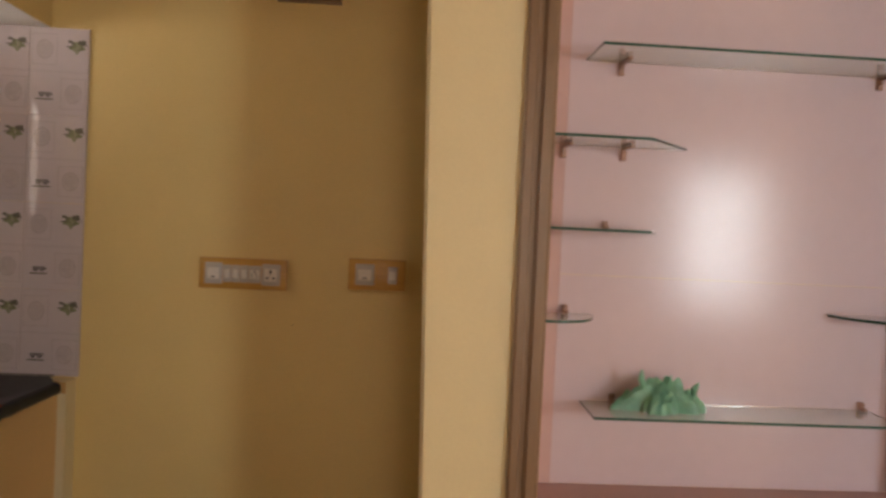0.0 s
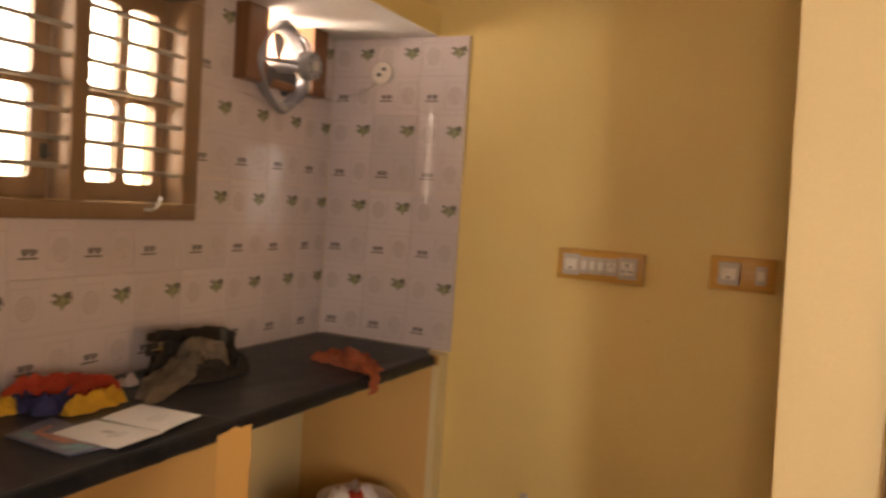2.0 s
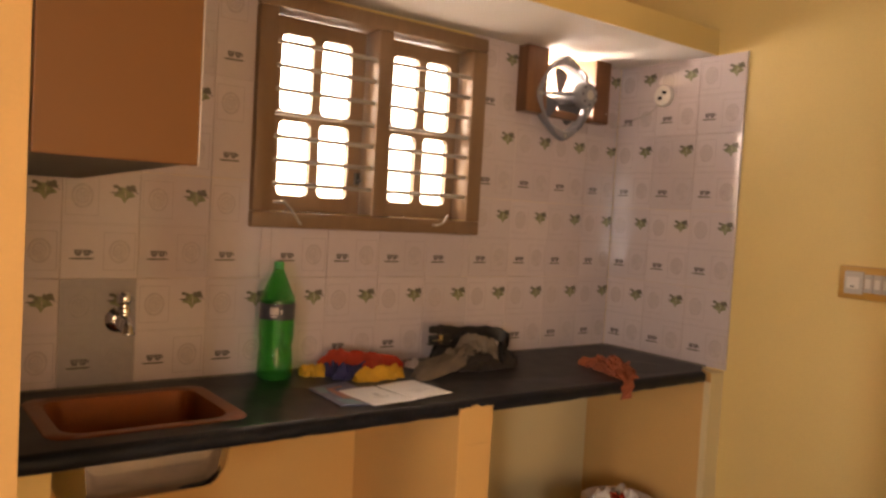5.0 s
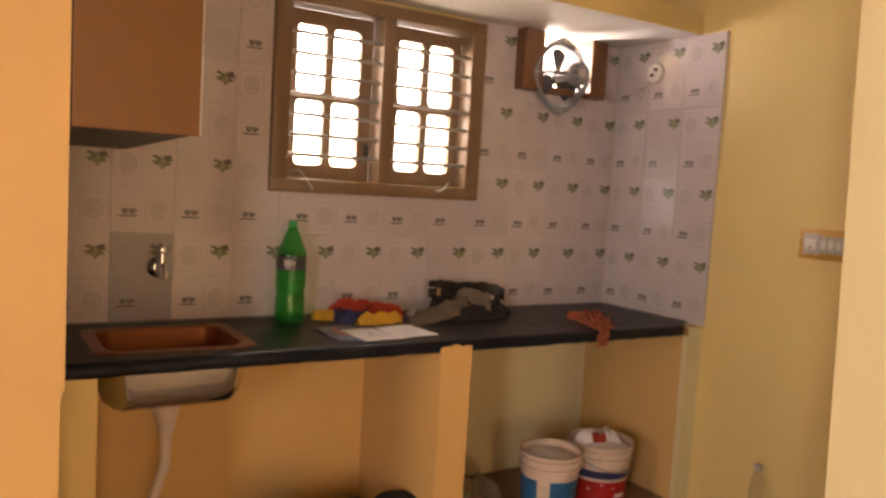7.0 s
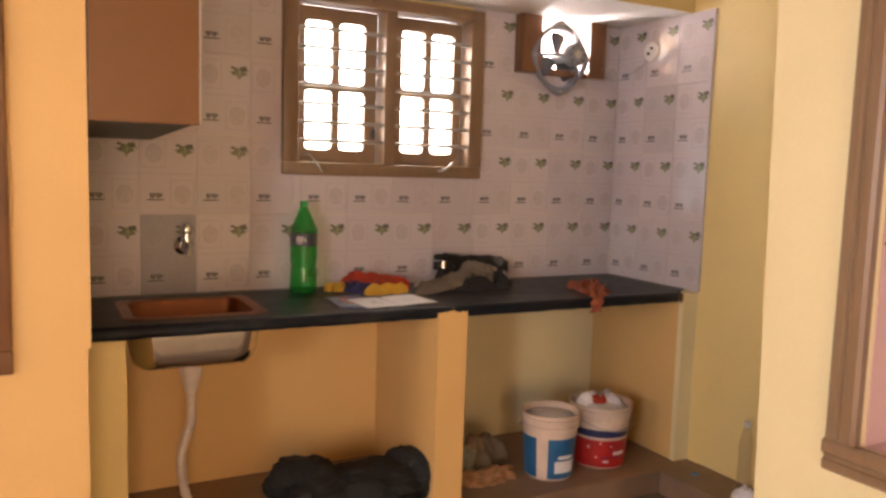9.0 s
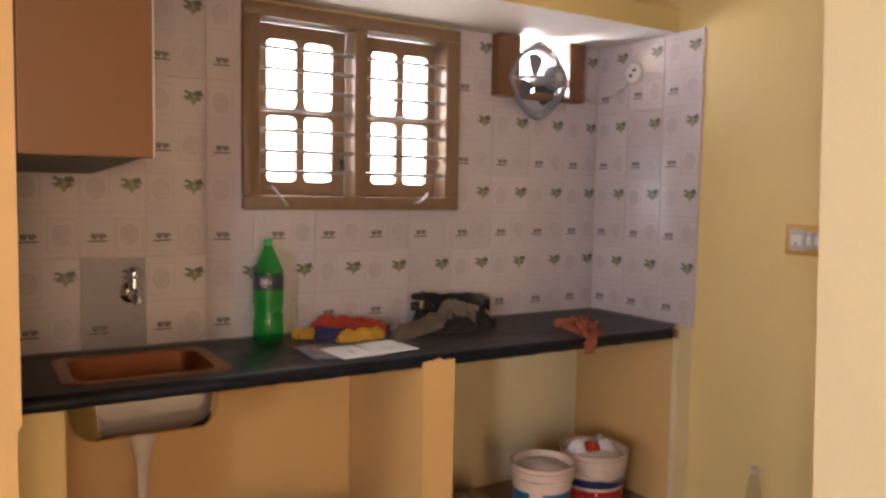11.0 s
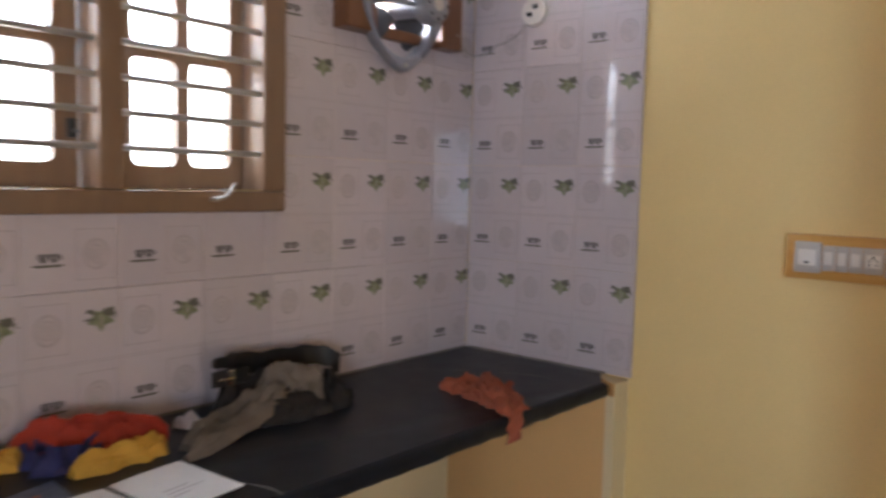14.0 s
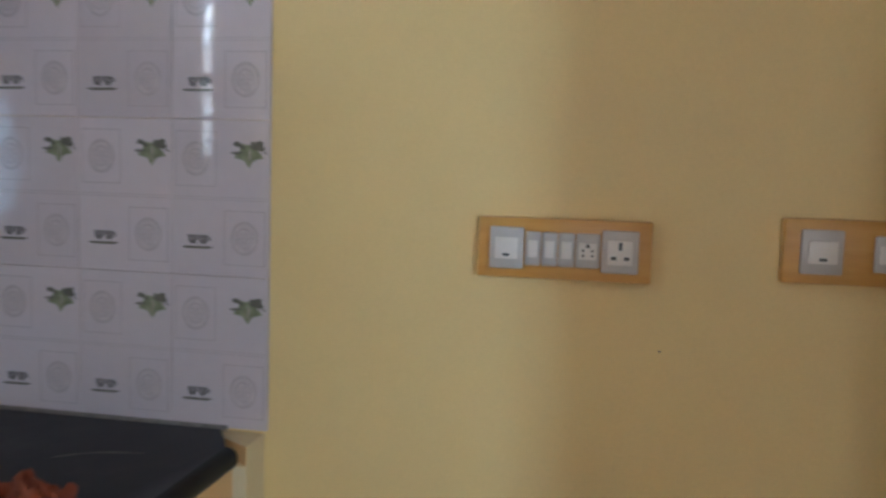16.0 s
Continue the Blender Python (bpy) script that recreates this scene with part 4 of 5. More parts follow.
def shelf(label, pts, z, brackets, above=False):
    """A plate of glass from an outline in (x, y), with a dark edge and brackets on the back wall."""
    sh = thing("glass_shelf", label, "shelf", (NX - 0.006, pts[0][1], z), group="glass shelves in the niche")
    q = [(x - (NX - 0.006), y - pts[0][1]) for x, y in pts]
    part("plate", prism(q, 0.0, 0.006), SHELF_GLASS, sh, "clear greenish glass")
    bm = bmesh.new()
    for a, b in zip(q, q[1:] + q[:1]):
        if max(a[0], b[0]) > -0.002 and min(a[0], b[0]) > -0.002:
            continue
        d = Vector((b[0] - a[0], b[1] - a[1]))
        nn = Vector((d.y, -d.x)).normalized() * 0.0012
        c = sum((Vector(v) for v in q), Vector((0, 0))) / len(q)
        if nn.dot(Vector(a) - c) < 0:
            nn = -nn
        add_prism(bm, [a, b, (b[0] + nn.x, b[1] + nn.y), (a[0] + nn.x, a[1] + nn.y)], -0.0002, 0.0062)
    part("edge", bm, GLASS_EDGE, sh, "dark green polished edge")
    for y in brackets:
        dy = y - pts[0][1]
        s = -1 if not above else 1
        o = 0.0075 if above else -0.0012
        lo, hi = sorted((o, o + s * (0.020 if above else 0.032)))
        bm = box((-0.012, dy - 0.007, lo), (-0.0005, dy + 0.007, hi), 0.002)
        lo, hi = sorted((o, o + s * 0.008))
        add_box(bm, (-0.085 if not above else -0.03, dy - 0.006, lo), (-0.010, dy + 0.006, hi), 0.002)
        add_tube(bm, [(-0.012, dy, o + s * 0.014), (-0.02, dy, o + s * 0.014)], 0.004, 8)
        part("bracket", bm, BRACKET, sh, "small copper-toned bracket")
    return sh


bx, fx = NX - 0.007, -0.998
shelf("long clear glass shelf high in the pink niche", [(bx, -2.136), (bx, -2.90), (fx, -2.90), (fx, -2.134)], 1.850, (-2.222, -2.885))
shelf("glass shelf with slanted end in the pink niche", [(bx, NY1 - 0.006), (bx, -2.398), (fx, -2.256), (fx, NY1 - 0.006)], 1.640, (-2.088, -2.238))
shelf("glass shelf at eye height in the pink niche", [(bx, NY1 - 0.006), (bx, -2.33), (fx, -2.264), (fx, NY1 - 0.006)], 1.428, (-2.20,), True)
arc = [(bx - 0.171 * math.sin(a), -2.06 - 0.115 * math.cos(a)) for a in (math.pi / 2 * i / 10 for i in range(11))]
shelf("small glass shelf with rounded end", [(bx, NY1 - 0.006)] + arc + [(fx, NY1 - 0.006)], 1.216, (-2.11,), True)
shelf("small glass shelf with rounded end", [(bx, NY0 + 0.006)] + [(x, -5.04 - y + 0.075) for x, y in arc] + [(fx, NY0 + 0.006)], 1.240, (-2.95,))
shelf("long clear glass shelf low in the pink niche", [(bx, -2.162), (bx, -2.90), (fx, -2.90), (fx, -2.155)], 0.998, (-2.240, -2.885), True)
bm = crumple(0.108, 0.048, 0.060, 11, folds=1.9, turn=90, lobes=0.8, rings=36, segs=110)
for x, y, hgt, lean, seed in ((0.0, 0.055, 0.085, 0.022, 1), (0.012, 0.030, 0.060, -0.015, 2), (-0.01, -0.065, 0.062, -0.03, 3), (0.01, -0.085, 0.045, 0.01, 4)):
    rw = random.Random(seed)
    pts = [(x + rw.uniform(-0.004, 0.004), y + lean * k / 4 + rw.uniform(-0.004, 0.004), 0.012 + (hgt - 0.012) * k / 4) for k in range(5)]
    add_tube(bm, pts, [0.018, 0.012, 0.009, 0.010, 0.003], 7)
ob = part("plastic_bag", bm, GREEN_BAG, smooth=True)
ob.matrix_world = pose(-0.915, -2.345, 1.0045) @ Matrix.Diagonal((0.8, 0.80, 1.15, 1))
tagged(ob, "crumpled pale green plastic bag on the glass shelf", "plastic bag")

# ---- things on the worktop ----
def bottle(name, label, at, prof, material, cap_mat, cap, group=""):
    b = thing(name, label, "bottle", at)
    bm = lathe(prof, n=36)
    part("body", bm, material, b, smooth=True)
    part("cap", lathe(cap, n=24), cap_mat, b, "screw cap", smooth=True)
    return b


prof = [(0.0336, 0.0), (0.0482, 0.004), (0.0538, 0.016), (0.0526, 0.045), (0.0515, 0.075), (0.0498, 0.09), (0.0482, 0.10), (0.0498, 0.115), (0.0526, 0.13), (0.0526, 0.205), (0.0526, 0.238), (0.0510, 0.250), (0.0403, 0.275), (0.0252, 0.310), (0.0168, 0.330), (0.0142, 0.338)]
big = bottle("soda_bottle", "large green plastic soda bottle on the dark worktop", (-1.602, -0.095, Z0 + 0.001), prof, GREEN_PET, GREEN_CAP,
             [(0.0155, 0.336), (0.0155, 0.354), (0.013, 0.358)])
LABEL = mat("dark_printed_label", (0.045, 0.045, 0.055), 0.35, var=0.3, scale=40)
part("label", lathe([(0.0531, 0.186), (0.0534, 0.188), (0.0534, 0.232), (0.0530, 0.234)], n=36, caps=(False, False)), LABEL, big, "dark printed label")
bm = bmesh.new()
for (a0, a1, z0, z1) in ((222, 250, 0.202, 0.224), (226, 246, 0.194, 0.199), (256, 262, 0.204, 0.218)):
    pts = [radians(a0 + (a1 - a0) * i / 6) for i in range(7)]
    lo = [bm.verts.new((0.0543 * math.cos(a), 0.0543 * math.sin(a), z0)) for a in pts]
    hi = [bm.verts.new((0.0543 * math.cos(a), 0.0543 * math.sin(a), z1)) for a in pts]
    for i in range(6):
        bm.faces.new((lo[i], lo[i + 1], hi[i + 1], hi[i]))
part("emblem", bm, PALE_CLOTH, big, "pale printed emblem")

cloth = thing("coloured_cloth", "crumpled red, blue and mustard cloth on the worktop", "cloth", (0, 0, Z0 + 0.0005))
for nm, m, path, w, h, seed in (("red_part", RED_CLOTH, [(-1.435, -0.055, 0), (-1.36, -0.080, 0), (-1.26, -0.092, 0), (-1.165, -0.150, 0)], 0.060, 0.058, 3.0),
                                ("red_part", RED_CLOTH, [(-1.33, -0.150, 0), (-1.25, -0.140, 0), (-1.18, -0.165, 0)], 0.035, 0.040, 8.0),
                                ("mustard_part", YELLOW_CLOTH, [(-1.505, -0.065, 0), (-1.465, -0.085, 0), (-1.425, -0.095, 0)], 0.036, 0.036, 5.0),
                                ("blue_part", BLUE_CLOTH, [(-1.395, -0.060, 0), (-1.405, -0.120, 0), (-1.40, -0.200, 0)], 0.040, 0.040, 6.0),
                                ("blue_part", BLUE_CLOTH, [(-1.41, -0.165, 0), (-1.35, -0.160, 0), (-1.285, -0.125, 0)], 0.030, 0.034, 7.0),
                                ("mustard_part", YELLOW_CLOTH, [(-1.395, -0.228, 0), (-1.32, -0.215, 0), (-1.25, -0.205, 0), (-1.195, -0.175, 0)], 0.036, 0.036, 9.0)):
    part(nm, drape(path, w, h, seed, 1.1), m, cloth, nm.split("_")[0] + " crumpled panel", smooth=True)

clothes = thing("trousers", "crumpled grey-olive trousers with a black belt", "clothes", (0, 0, Z0 + 0.0005))
# the lining is coloured near black to hold the shadow below the legs
bm = crumple(0.115, 0.062, 0.050, 33, folds=1.4, turn=6, lobes=0.4, rings=34, segs=100, along=1.6)
bmesh.ops.translate(bm, verts=bm.verts, vec=(-0.885, -0.195, 0.0))
part("lining", bm, BROWN_CLOTH, clothes, "dark brown lining, shade under the folds put into its colour", smooth=True)
for nm, m, path, w, h, seed, wr in (("leg", OLIVE_CLOTH, [(-1.185, -0.245, 0), (-1.09, -0.205, 0.004), (-0.98, -0.165, 0.018), (-0.875, -0.135, 0.034)], 0.034, 0.044, 12.0, 1.2),
                                    ("leg", OLIVE_CLOTH, [(-1.215, -0.298, 0), (-1.12, -0.262, 0.002), (-1.01, -0.222, 0.012), (-0.92, -0.185, 0.032), (-0.855, -0.160, 0.046)], 0.023, 0.032, 15.0, 1.2),
                                    ("seat", OLIVE_CLOTH, [(-0.925, -0.120, 0.030), (-0.875, -0.140, 0.044), (-0.815, -0.165, 0.040), (-0.775, -0.195, 0.016)], 0.042, 0.050, 17.0, 1.3),
                                    ("seat", OLIVE_CLOTH, [(-0.840, -0.215, 0.012), (-0.800, -0.175, 0.035), (-0.770, -0.125, 0.030)], 0.028, 0.040, 19.0, 1.2),
                                    ("lining", BROWN_CLOTH, [(-0.80, -0.235, 0), (-0.745, -0.185, 0.004), (-0.725, -0.110, 0)], 0.045, 0.066, 21.0, 1.2),
                                    ("waistband", BROWN_CLOTH, [(-1.04, -0.130, 0), (-0.96, -0.110, 0.004), (-0.84, -0.085, 0.008), (-0.72, -0.085, 0)], 0.042, 0.080, 23.0, 0.8)):
    part(nm, drape(path, w, h, seed, wr), m, clothes, smooth=True)
# belt: a band on edge behind, one end curling forward
bm = bmesh.new()
pts = smooth_path([(-1.035, -0.105, 0.126), (-0.99, -0.095, 0.122), (-0.945, -0.075, 0.110), (-0.88, -0.066, 0.100), (-0.80, -0.066, 0.098), (-0.735, -0.072, 0.096), (-0.690, -0.092, 0.088), (-0.672, -0.118, 0.072)], 8)
rows = []
for i, p in enumerate(pts):
    hgt = min(0.008 + 0.0011 * i, 0.025) + 0.002 * math.sin(i * 0.7)
    rows.append([bm.verts.new(p + Vector(v)) for v in ((0, -0.004, -hgt), (0, -0.006, hgt), (0, -0.001, hgt), (0, 0.001, -hgt))])
for a, b in zip(rows, rows[1:]):
    for k in range(4):
        bm.faces.new((a[k], a[(k + 1) % 4], b[(k + 1) % 4], b[k]))
bm.faces.new(rows[0])
bm.faces.new(rows[-1][::-1])
belt = part("belt", bm, LEATHER, clothes, "black leather belt", smooth=True)
bm = box((-1.040, -0.118, 0.072), (-0.945, -0.110, 0.108), 0.003)
part("strap_end", bm, LEATHER, belt, "folded end of the belt")
part("buckle", box((-1.004, -0.126, 0.070), (-0.986, -0.1185, 0.110), 0.003), STEEL, belt, "shiny metal buckle")
part("buckle_pin", tube([(-1.03, -0.124, 0.090), (-0.99, -0.1285, 0.091)], 0.0025, 8), STEEL, belt, "metal buckle pin")
ob = part("paper_ball", crumple(0.028, 0.024, 0.032, 35, folds=1.2), PALE_CLOTH, smooth=True)
ob.matrix_world = pose(-1.095, -0.105, Z0 + 0.0005)
tagged(ob, "small pale crumpled paper on the worktop", "paper")

mag = thing("magazine", "blue printed magazine under an open booklet", "magazine", (0, 0, Z0))
part("cover", prism([(-1.568, -0.258), (-1.580, -0.470), (-1.440, -0.495), (-1.425, -0.221)], 0.0006, 0.004), MAG, mag)
part("picture", prism([(-1.528, -0.290), (-1.540, -0.452), (-1.506, -0.458), (-1.512, -0.300), (-1.470, -0.282), (-1.468, -0.268)], 0.0041, 0.0044), MAG_WARM, mag, "orange printed picture")
part("banner", prism([(-1.560, -0.400), (-1.562, -0.462), (-1.510, -0.470), (-1.514, -0.420)], 0.0045, 0.0048), MAG_TEAL, mag, "teal printed banner")
part("banner", prism([(-1.558, -0.268), (-1.560, -0.330), (-1.540, -0.330), (-1.520, -0.262)], 0.0041, 0.0044), MAG_TEAL, mag, "teal printed banner")
book = thing("open_booklet", "open white booklet lying on the worktop", "booklet", (0, 0, Z0 + 0.0048))


def page(quad, lift):
    """A slightly curved leaf on four corners."""
    bm = bmesh.new()
    a, b, c, d = (Vector((*q, 0)) for q in quad)
    n, top, bot = 8, [], []
    for i in range(n + 1):
        u = i / n
        z = lift * math.sin(math.pi * u) * (1 - 0.5 * u)
        for v, store in ((0, top), (1, top)):
            p = a.lerp(d, u) if v == 0 else b.lerp(c, u)
            store.append((p.x, p.y, 0.002 + z))
    vt = [bm.verts.new(p) for p in top]
    vb = [bm.verts.new((x, y, 0.0 + max(0, z - 0.002))) for x, y, z in top]
    for i in range(n):
        bm.faces.new((vt[2 * i], vt[2 * i + 1], vt[2 * i + 3], vt[2 * i + 2]))
        bm.faces.new((vb[2 * i], vb[2 * i + 2], vb[2 * i + 3], vb[2 * i + 1]))
        bm.faces.new((vt[2 * i], vt[2 * i + 2], vb[2 * i + 2], vb[2 * i]))
        bm.faces.new((vt[2 * i + 1], vb[2 * i + 1], vb[2 * i + 3], vt[2 * i + 3]))
    bm.faces.new((vt[0], vb[0], vb[1], vt[1]))
    bm.faces.new((vt[-2], vt[-1], vb[-1], vb[-2]))
    return bm


LP = ((-1.386, -0.324), (-1.363, -0.510), (-1.501, -0.515), (-1.509, -0.330))
RP = ((-1.372, -0.320), (-1.358, -0.503), (-1.211, -0.479), (-1.226, -0.297))
part("page", page(LP, 0.002), PAPER, book, smooth=True)
part("page", page(RP, 0.002), PAPER, book, smooth=True)


def bars(quad, spec):
    bm = bmesh.new()
    a, b, c, d = (Vector((*q, 0)) for q in quad)
    for u0, u1, v0, v1 in spec:
        pts = [a.lerp(d, u).lerp(b.lerp(c, u), v) for u, v in ((u0, v0), (u1, v0), (u1, v1), (u0, v1))]
        um = (u0 + u1) / 2
        z = 0.0026 + 0.002 * math.sin(math.pi * um) * (1 - 0.5 * um)
        add_prism(bm, [(p.x, p.y) for p in pts], z, z + 0.0003)
    return bm


part("print", bars(LP, [(0.42, 0.55, 0.42, 0.58), (0.30, 0.70, 0.63, 0.655), (0.36, 0.64, 0.70, 0.72)]), INK, book, "faint grey print")
part("print", bars(RP, [(0.25, 0.60, 0.55, 0.575), (0.25, 0.75, 0.63, 0.65), (0.25, 0.50, 0.71, 0.73)]), INK, book, "faint grey print")

# terracotta rag hanging over the front edge
rag = thing("rag", "terracotta cleaning rag hanging over the worktop edge", "rag", (-0.43, -0.38, Z0 + 0.0005))
for path, w, h, seed in (([(-0.045, 0.085, 0), (-0.004, 0.050, 0), (0.042, 0.012, 0), (0.030, -0.045, 0)], 0.042, 0.030, 31.0), ([(0.072, 0.034, 0), (0.010, -0.040, 0.004), (-0.040, -0.105, 0.002), (-0.075, -0.165, 0)], 0.046, 0.036, 33.0),
                         ([(-0.036, 0.050, 0), (-0.038, -0.010, 0.004), (-0.060, -0.080, 0)], 0.032, 0.024, 36.0)):
    part("fold", drape(path, w, h, seed, 1.3), RUST_CLOTH, rag, smooth=True)
bm = bmesh.new()
top = smooth_path([(-0.01, -0.05, 0.022), (-0.055, -0.11, 0.018), (-0.085, -0.165, 0.014), (-0.100, -0.194, 0.004), (-0.108, -0.200, -0.025), (-0.115, -0.199, -0.058)], 6)
rows = []
for i, p in enumerate(top):
    w = 0.055 - 0.032 * i / len(top) + 0.006 * math.sin(i * 0.9)
    row = []
    for q in range(9):
        s = (q / 8 - 0.5) * 2
        fold = 0.008 * math.sin(q * 1.7 + i * 0.25)
        row.append(bm.verts.new(p + Vector((s * w * 0.9, s * w * -0.45 if p.z > 0.008 else 0.004, 0.008 + fold if p.z > 0.008 else 0)) + Vector((0, -abs(fold) if p.z <= 0.008 else 0, 0))))
    rows.append(row)
for a, b in zip(rows, rows[1:]):
    for q in range(8):
        bm.faces.new((a[q], a[q + 1], b[q + 1], b[q]))
r = bmesh.ops.extrude_face_region(bm, geom=list(bm.faces))
bmesh.ops.translate(bm, verts=[v for v in r["geom"] if isinstance(v, bmesh.types.BMVert)], vec=(0, -0.003, 0.002))
part("hanging_corner", bm, RUST_CLOTH, rag, smooth=True)

# ---- things below the worktop ----
def bucket(label, at, h, r0, r1, bands, fill, rz=0, bail=180):
    """A paint bucket with rim ribs, printed bands (z0, z1, material), a bail handle and dried contents."""
    b = thing("paint_bucket", label, "bucket", at, rz, group="paint buckets under the worktop")
    rr = lambda z: r0 + (r1 - r0) * z / h
    prof = [(r0 - 0.006, 0.0), (r0, 0.006), (rr(h - 0.062), h - 0.062), (rr(h - 0.06) + 0.006, h - 0.060), (rr(h - 0.05) + 0.006, h - 0.050), (rr(h - 0.05), h - 0.048), (rr(h - 0.03), h - 0.032),
            (rr(h - 0.03) + 0.007, h - 0.030), (rr(h - 0.02) + 0.007, h - 0.020), (rr(h - 0.02), h - 0.018), (r1, h - 0.006), (r1 + 0.006, h - 0.004), (r1 + 0.006, h), (r1 - 0.003, h),
            (r1 - 0.005, h - 0.01), (rr(h * 0.8) - 0.006, h * 0.80)]
    part("shell", lathe(prof, n=40, caps=(True, False)), BUCKET_CREAM, b, smooth=True)
    for z0, z1, m, lab in bands:
        part("printed_band", lathe([(rr(z0) + 0.0008, z0), (rr(z1) + 0.0008, z1)], n=40, caps=(False, False)), m, b, lab, smooth=True)
    bm = crumple(r1 * 0.93, r1 * 0.93, fill, at[0] * 10, folds=0.8, lobes=0.02, rings=14, segs=48)
    bmesh.ops.translate(bm, verts=bm.verts, vec=(0, 0, h * 0.89))
    part("dried_paint", bm, LIME, b, "dried whitish paint", smooth=True)
    a = [(math.cos(radians(t)), math.sin(radians(t))) for t in range(bail, bail + 181, 12)]
    pts = [((r1 + 0.009) * c, (r1 + 0.012) * s * 0.97, h - 0.04 - 0.055 * abs(s)) for c, s in a]
    part("handle", tube(pts, 0.0028, 8), ROD, b, "wire bail handle", smooth=True)
    return b


def arc_patch(r, a0, a1, z0, z1, slope, n=8):
    bm = bmesh.new()
    A = [radians(a0 + (a1 - a0) * i / n) for i in range(n + 1)]
    lo = [bm.verts.new(((r + slope * z0) * math.cos(a), (r + slope * z0) * math.sin(a), z0)) for a in A]
    hi = [bm.verts.new(((r + slope * z1) * math.cos(a), (r + slope * z1) * math.sin(a), z1)) for a in A]
    for i in range(n):
        bm.faces.new((lo[i], lo[i + 1], hi[i + 1], hi[i]))
    return bm


blue = bucket("cream paint bucket with a blue printed band", (-0.660, -0.470, 0.1005), 0.272, 0.098, 0.118, [(0.010, 0.178, BUCKET_BLUE, "blue printed band")], 0.02, bail=0)
part("pale_stripe", arc_patch(0.1002, 207, 232, 0.008, 0.180, 0.0735), BUCKET_CREAM, blue, "cream stripe")
part("white_panel", arc_patch(0.1002, 248, 300, 0.035, 0.085, 0.0735), LIME, blue, "pale printed panel")
part("printed_line", arc_patch(0.1004, 255, 292, 0.094, 0.108, 0.0735), LIME, blue, "pale printed line")
red = bucket("cream paint bucket with red print and rubbish inside", (-0.375, -0.445, 0.1005), 0.268, 0.108, 0.130, [(0.008, 0.128, BUCKET_RED, "red printed band"), (0.140, 0.172, BUCKET_NAVY, "navy printed band")], 0.03)
part("splash", arc_patch(0.1095, 262, 292, 0.062, 0.078, 0.08), LIME, red, "white paint splash")
for a0, a1, z0, z1 in ((206, 210, 0.090, 0.100), (224, 227, 0.050, 0.058), (300, 304, 0.104, 0.112), (316, 319, 0.040, 0.047), (255, 257, 0.100, 0.106), (232, 235, 0.112, 0.120)):
    part("splash", arc_patch(0.1095, a0, a1, z0, z1, 0.08, 3), LIME, red, "white paint splash")
part("printed_line", arc_patch(0.1093, 236, 284, 0.050, 0.054, 0.08), BUCKET_NAVY, red, "dark printed line")
part("splash", arc_patch(0.1095, 240, 252, 0.030, 0.040, 0.08), LIME, red, "white paint splash")
for i, (dx, dy, rz, c) in enumerate(((-0.02, 0.0, 20, RED_CLOTH), (0.045, -0.01, 60, LIME), (-0.065, 0.03, 110, LIME), (0.0, 0.055, 75, LIME), (0.07, 0.045, 140, PALE_CLOTH))):
    bm = crumple(0.050, 0.042, 0.062, 50 + i, folds=1.3, turn=rz, lobes=0.5)
    bmesh.ops.translate(bm, verts=bm.verts, vec=(dx, dy, 0.232))
    part("wrapper", bm, c, red, "crumpled wrapper", smooth=True)

bag = thing("black_bag", "slumped black cloth bag under the worktop", "bag", (-1.505, -0.36, 0.1005))


def slump(center, rx, ry, h, seed, turn=0.0, square=2.6, folds=0.10):
    """A soft full shape resting on z = 0: rounded shoulders, broad sagging folds, flat below."""
    bm = bmesh.new()
    bmesh.ops.create_icosphere(bm, subdivisions=5, radius=1.0)
    off = Vector((seed * 3.7, seed * 1.3, seed * 5.1))
    ct, st = math.cos(radians(turn)), math.sin(radians(turn))
    for v in bm.verts:
        d = v.co.normalized()
        r = (abs(d.x) ** square + abs(d.y) ** square + abs(d.z) ** square) ** (-1 / square)
        q = Vector((d.x * 1.1, d.y * 2.0, d.z * 1.5)) + off
        crease = 1 - min(1.0, abs(noise.noise(q * 1.5)) * 3.0)
        r *= 1 + 0.16 * noise.noise(q * 0.9) + folds * (0.5 * noise.noise(q * 2.3) - 0.55 * crease ** 2) + 0.4 * folds * noise.noise(q * 4.2) + 0.03 * noise.noise(q * 7)
        x, y, z = d.x * r * rx, d.y * r * ry, (d.z * r + 0.72) * h / 1.72
        v.co = (center[0] + x * ct - y * st, center[1] + x * st + y * ct, max(0.0, z) + center[2])
    return bm


for nm, c, rx, ry, h, seed, turn, sq, fo in (("pouch", (-0.185, -0.05, 0), 0.135, 0.170, 0.200, 2.0, 8, 2.0, 0.16), ("body", (0.04, -0.06, 0), 0.255, 0.150, 0.150, 5.0, -6, 2.0, 0.20),
                                             ("flap", (0.225, -0.05, 0), 0.050, 0.135, 0.182, 7.0, 22, 2.2, 0.12), ("strap", (0.0, -0.175, 0.05), 0.075, 0.022, 0.085, 9.0, -12, 2.2, 0.08)):
    part(nm, slump(c, rx, ry, h, seed, turn, sq, fo), BLACK_CLOTH, bag, smooth=True)
bag2 = part("sacking", crumple(0.17, 0.12, 0.14, 62, folds=0.9, turn=20, lobes=0.45, rings=30, segs=90), TAN_CLOTH, smooth=True)
bag2.matrix_world = pose(-0.90, -0.25, 0.1005)
tagged(bag2, "dusty tan sacking heaped under the worktop", "sacking")
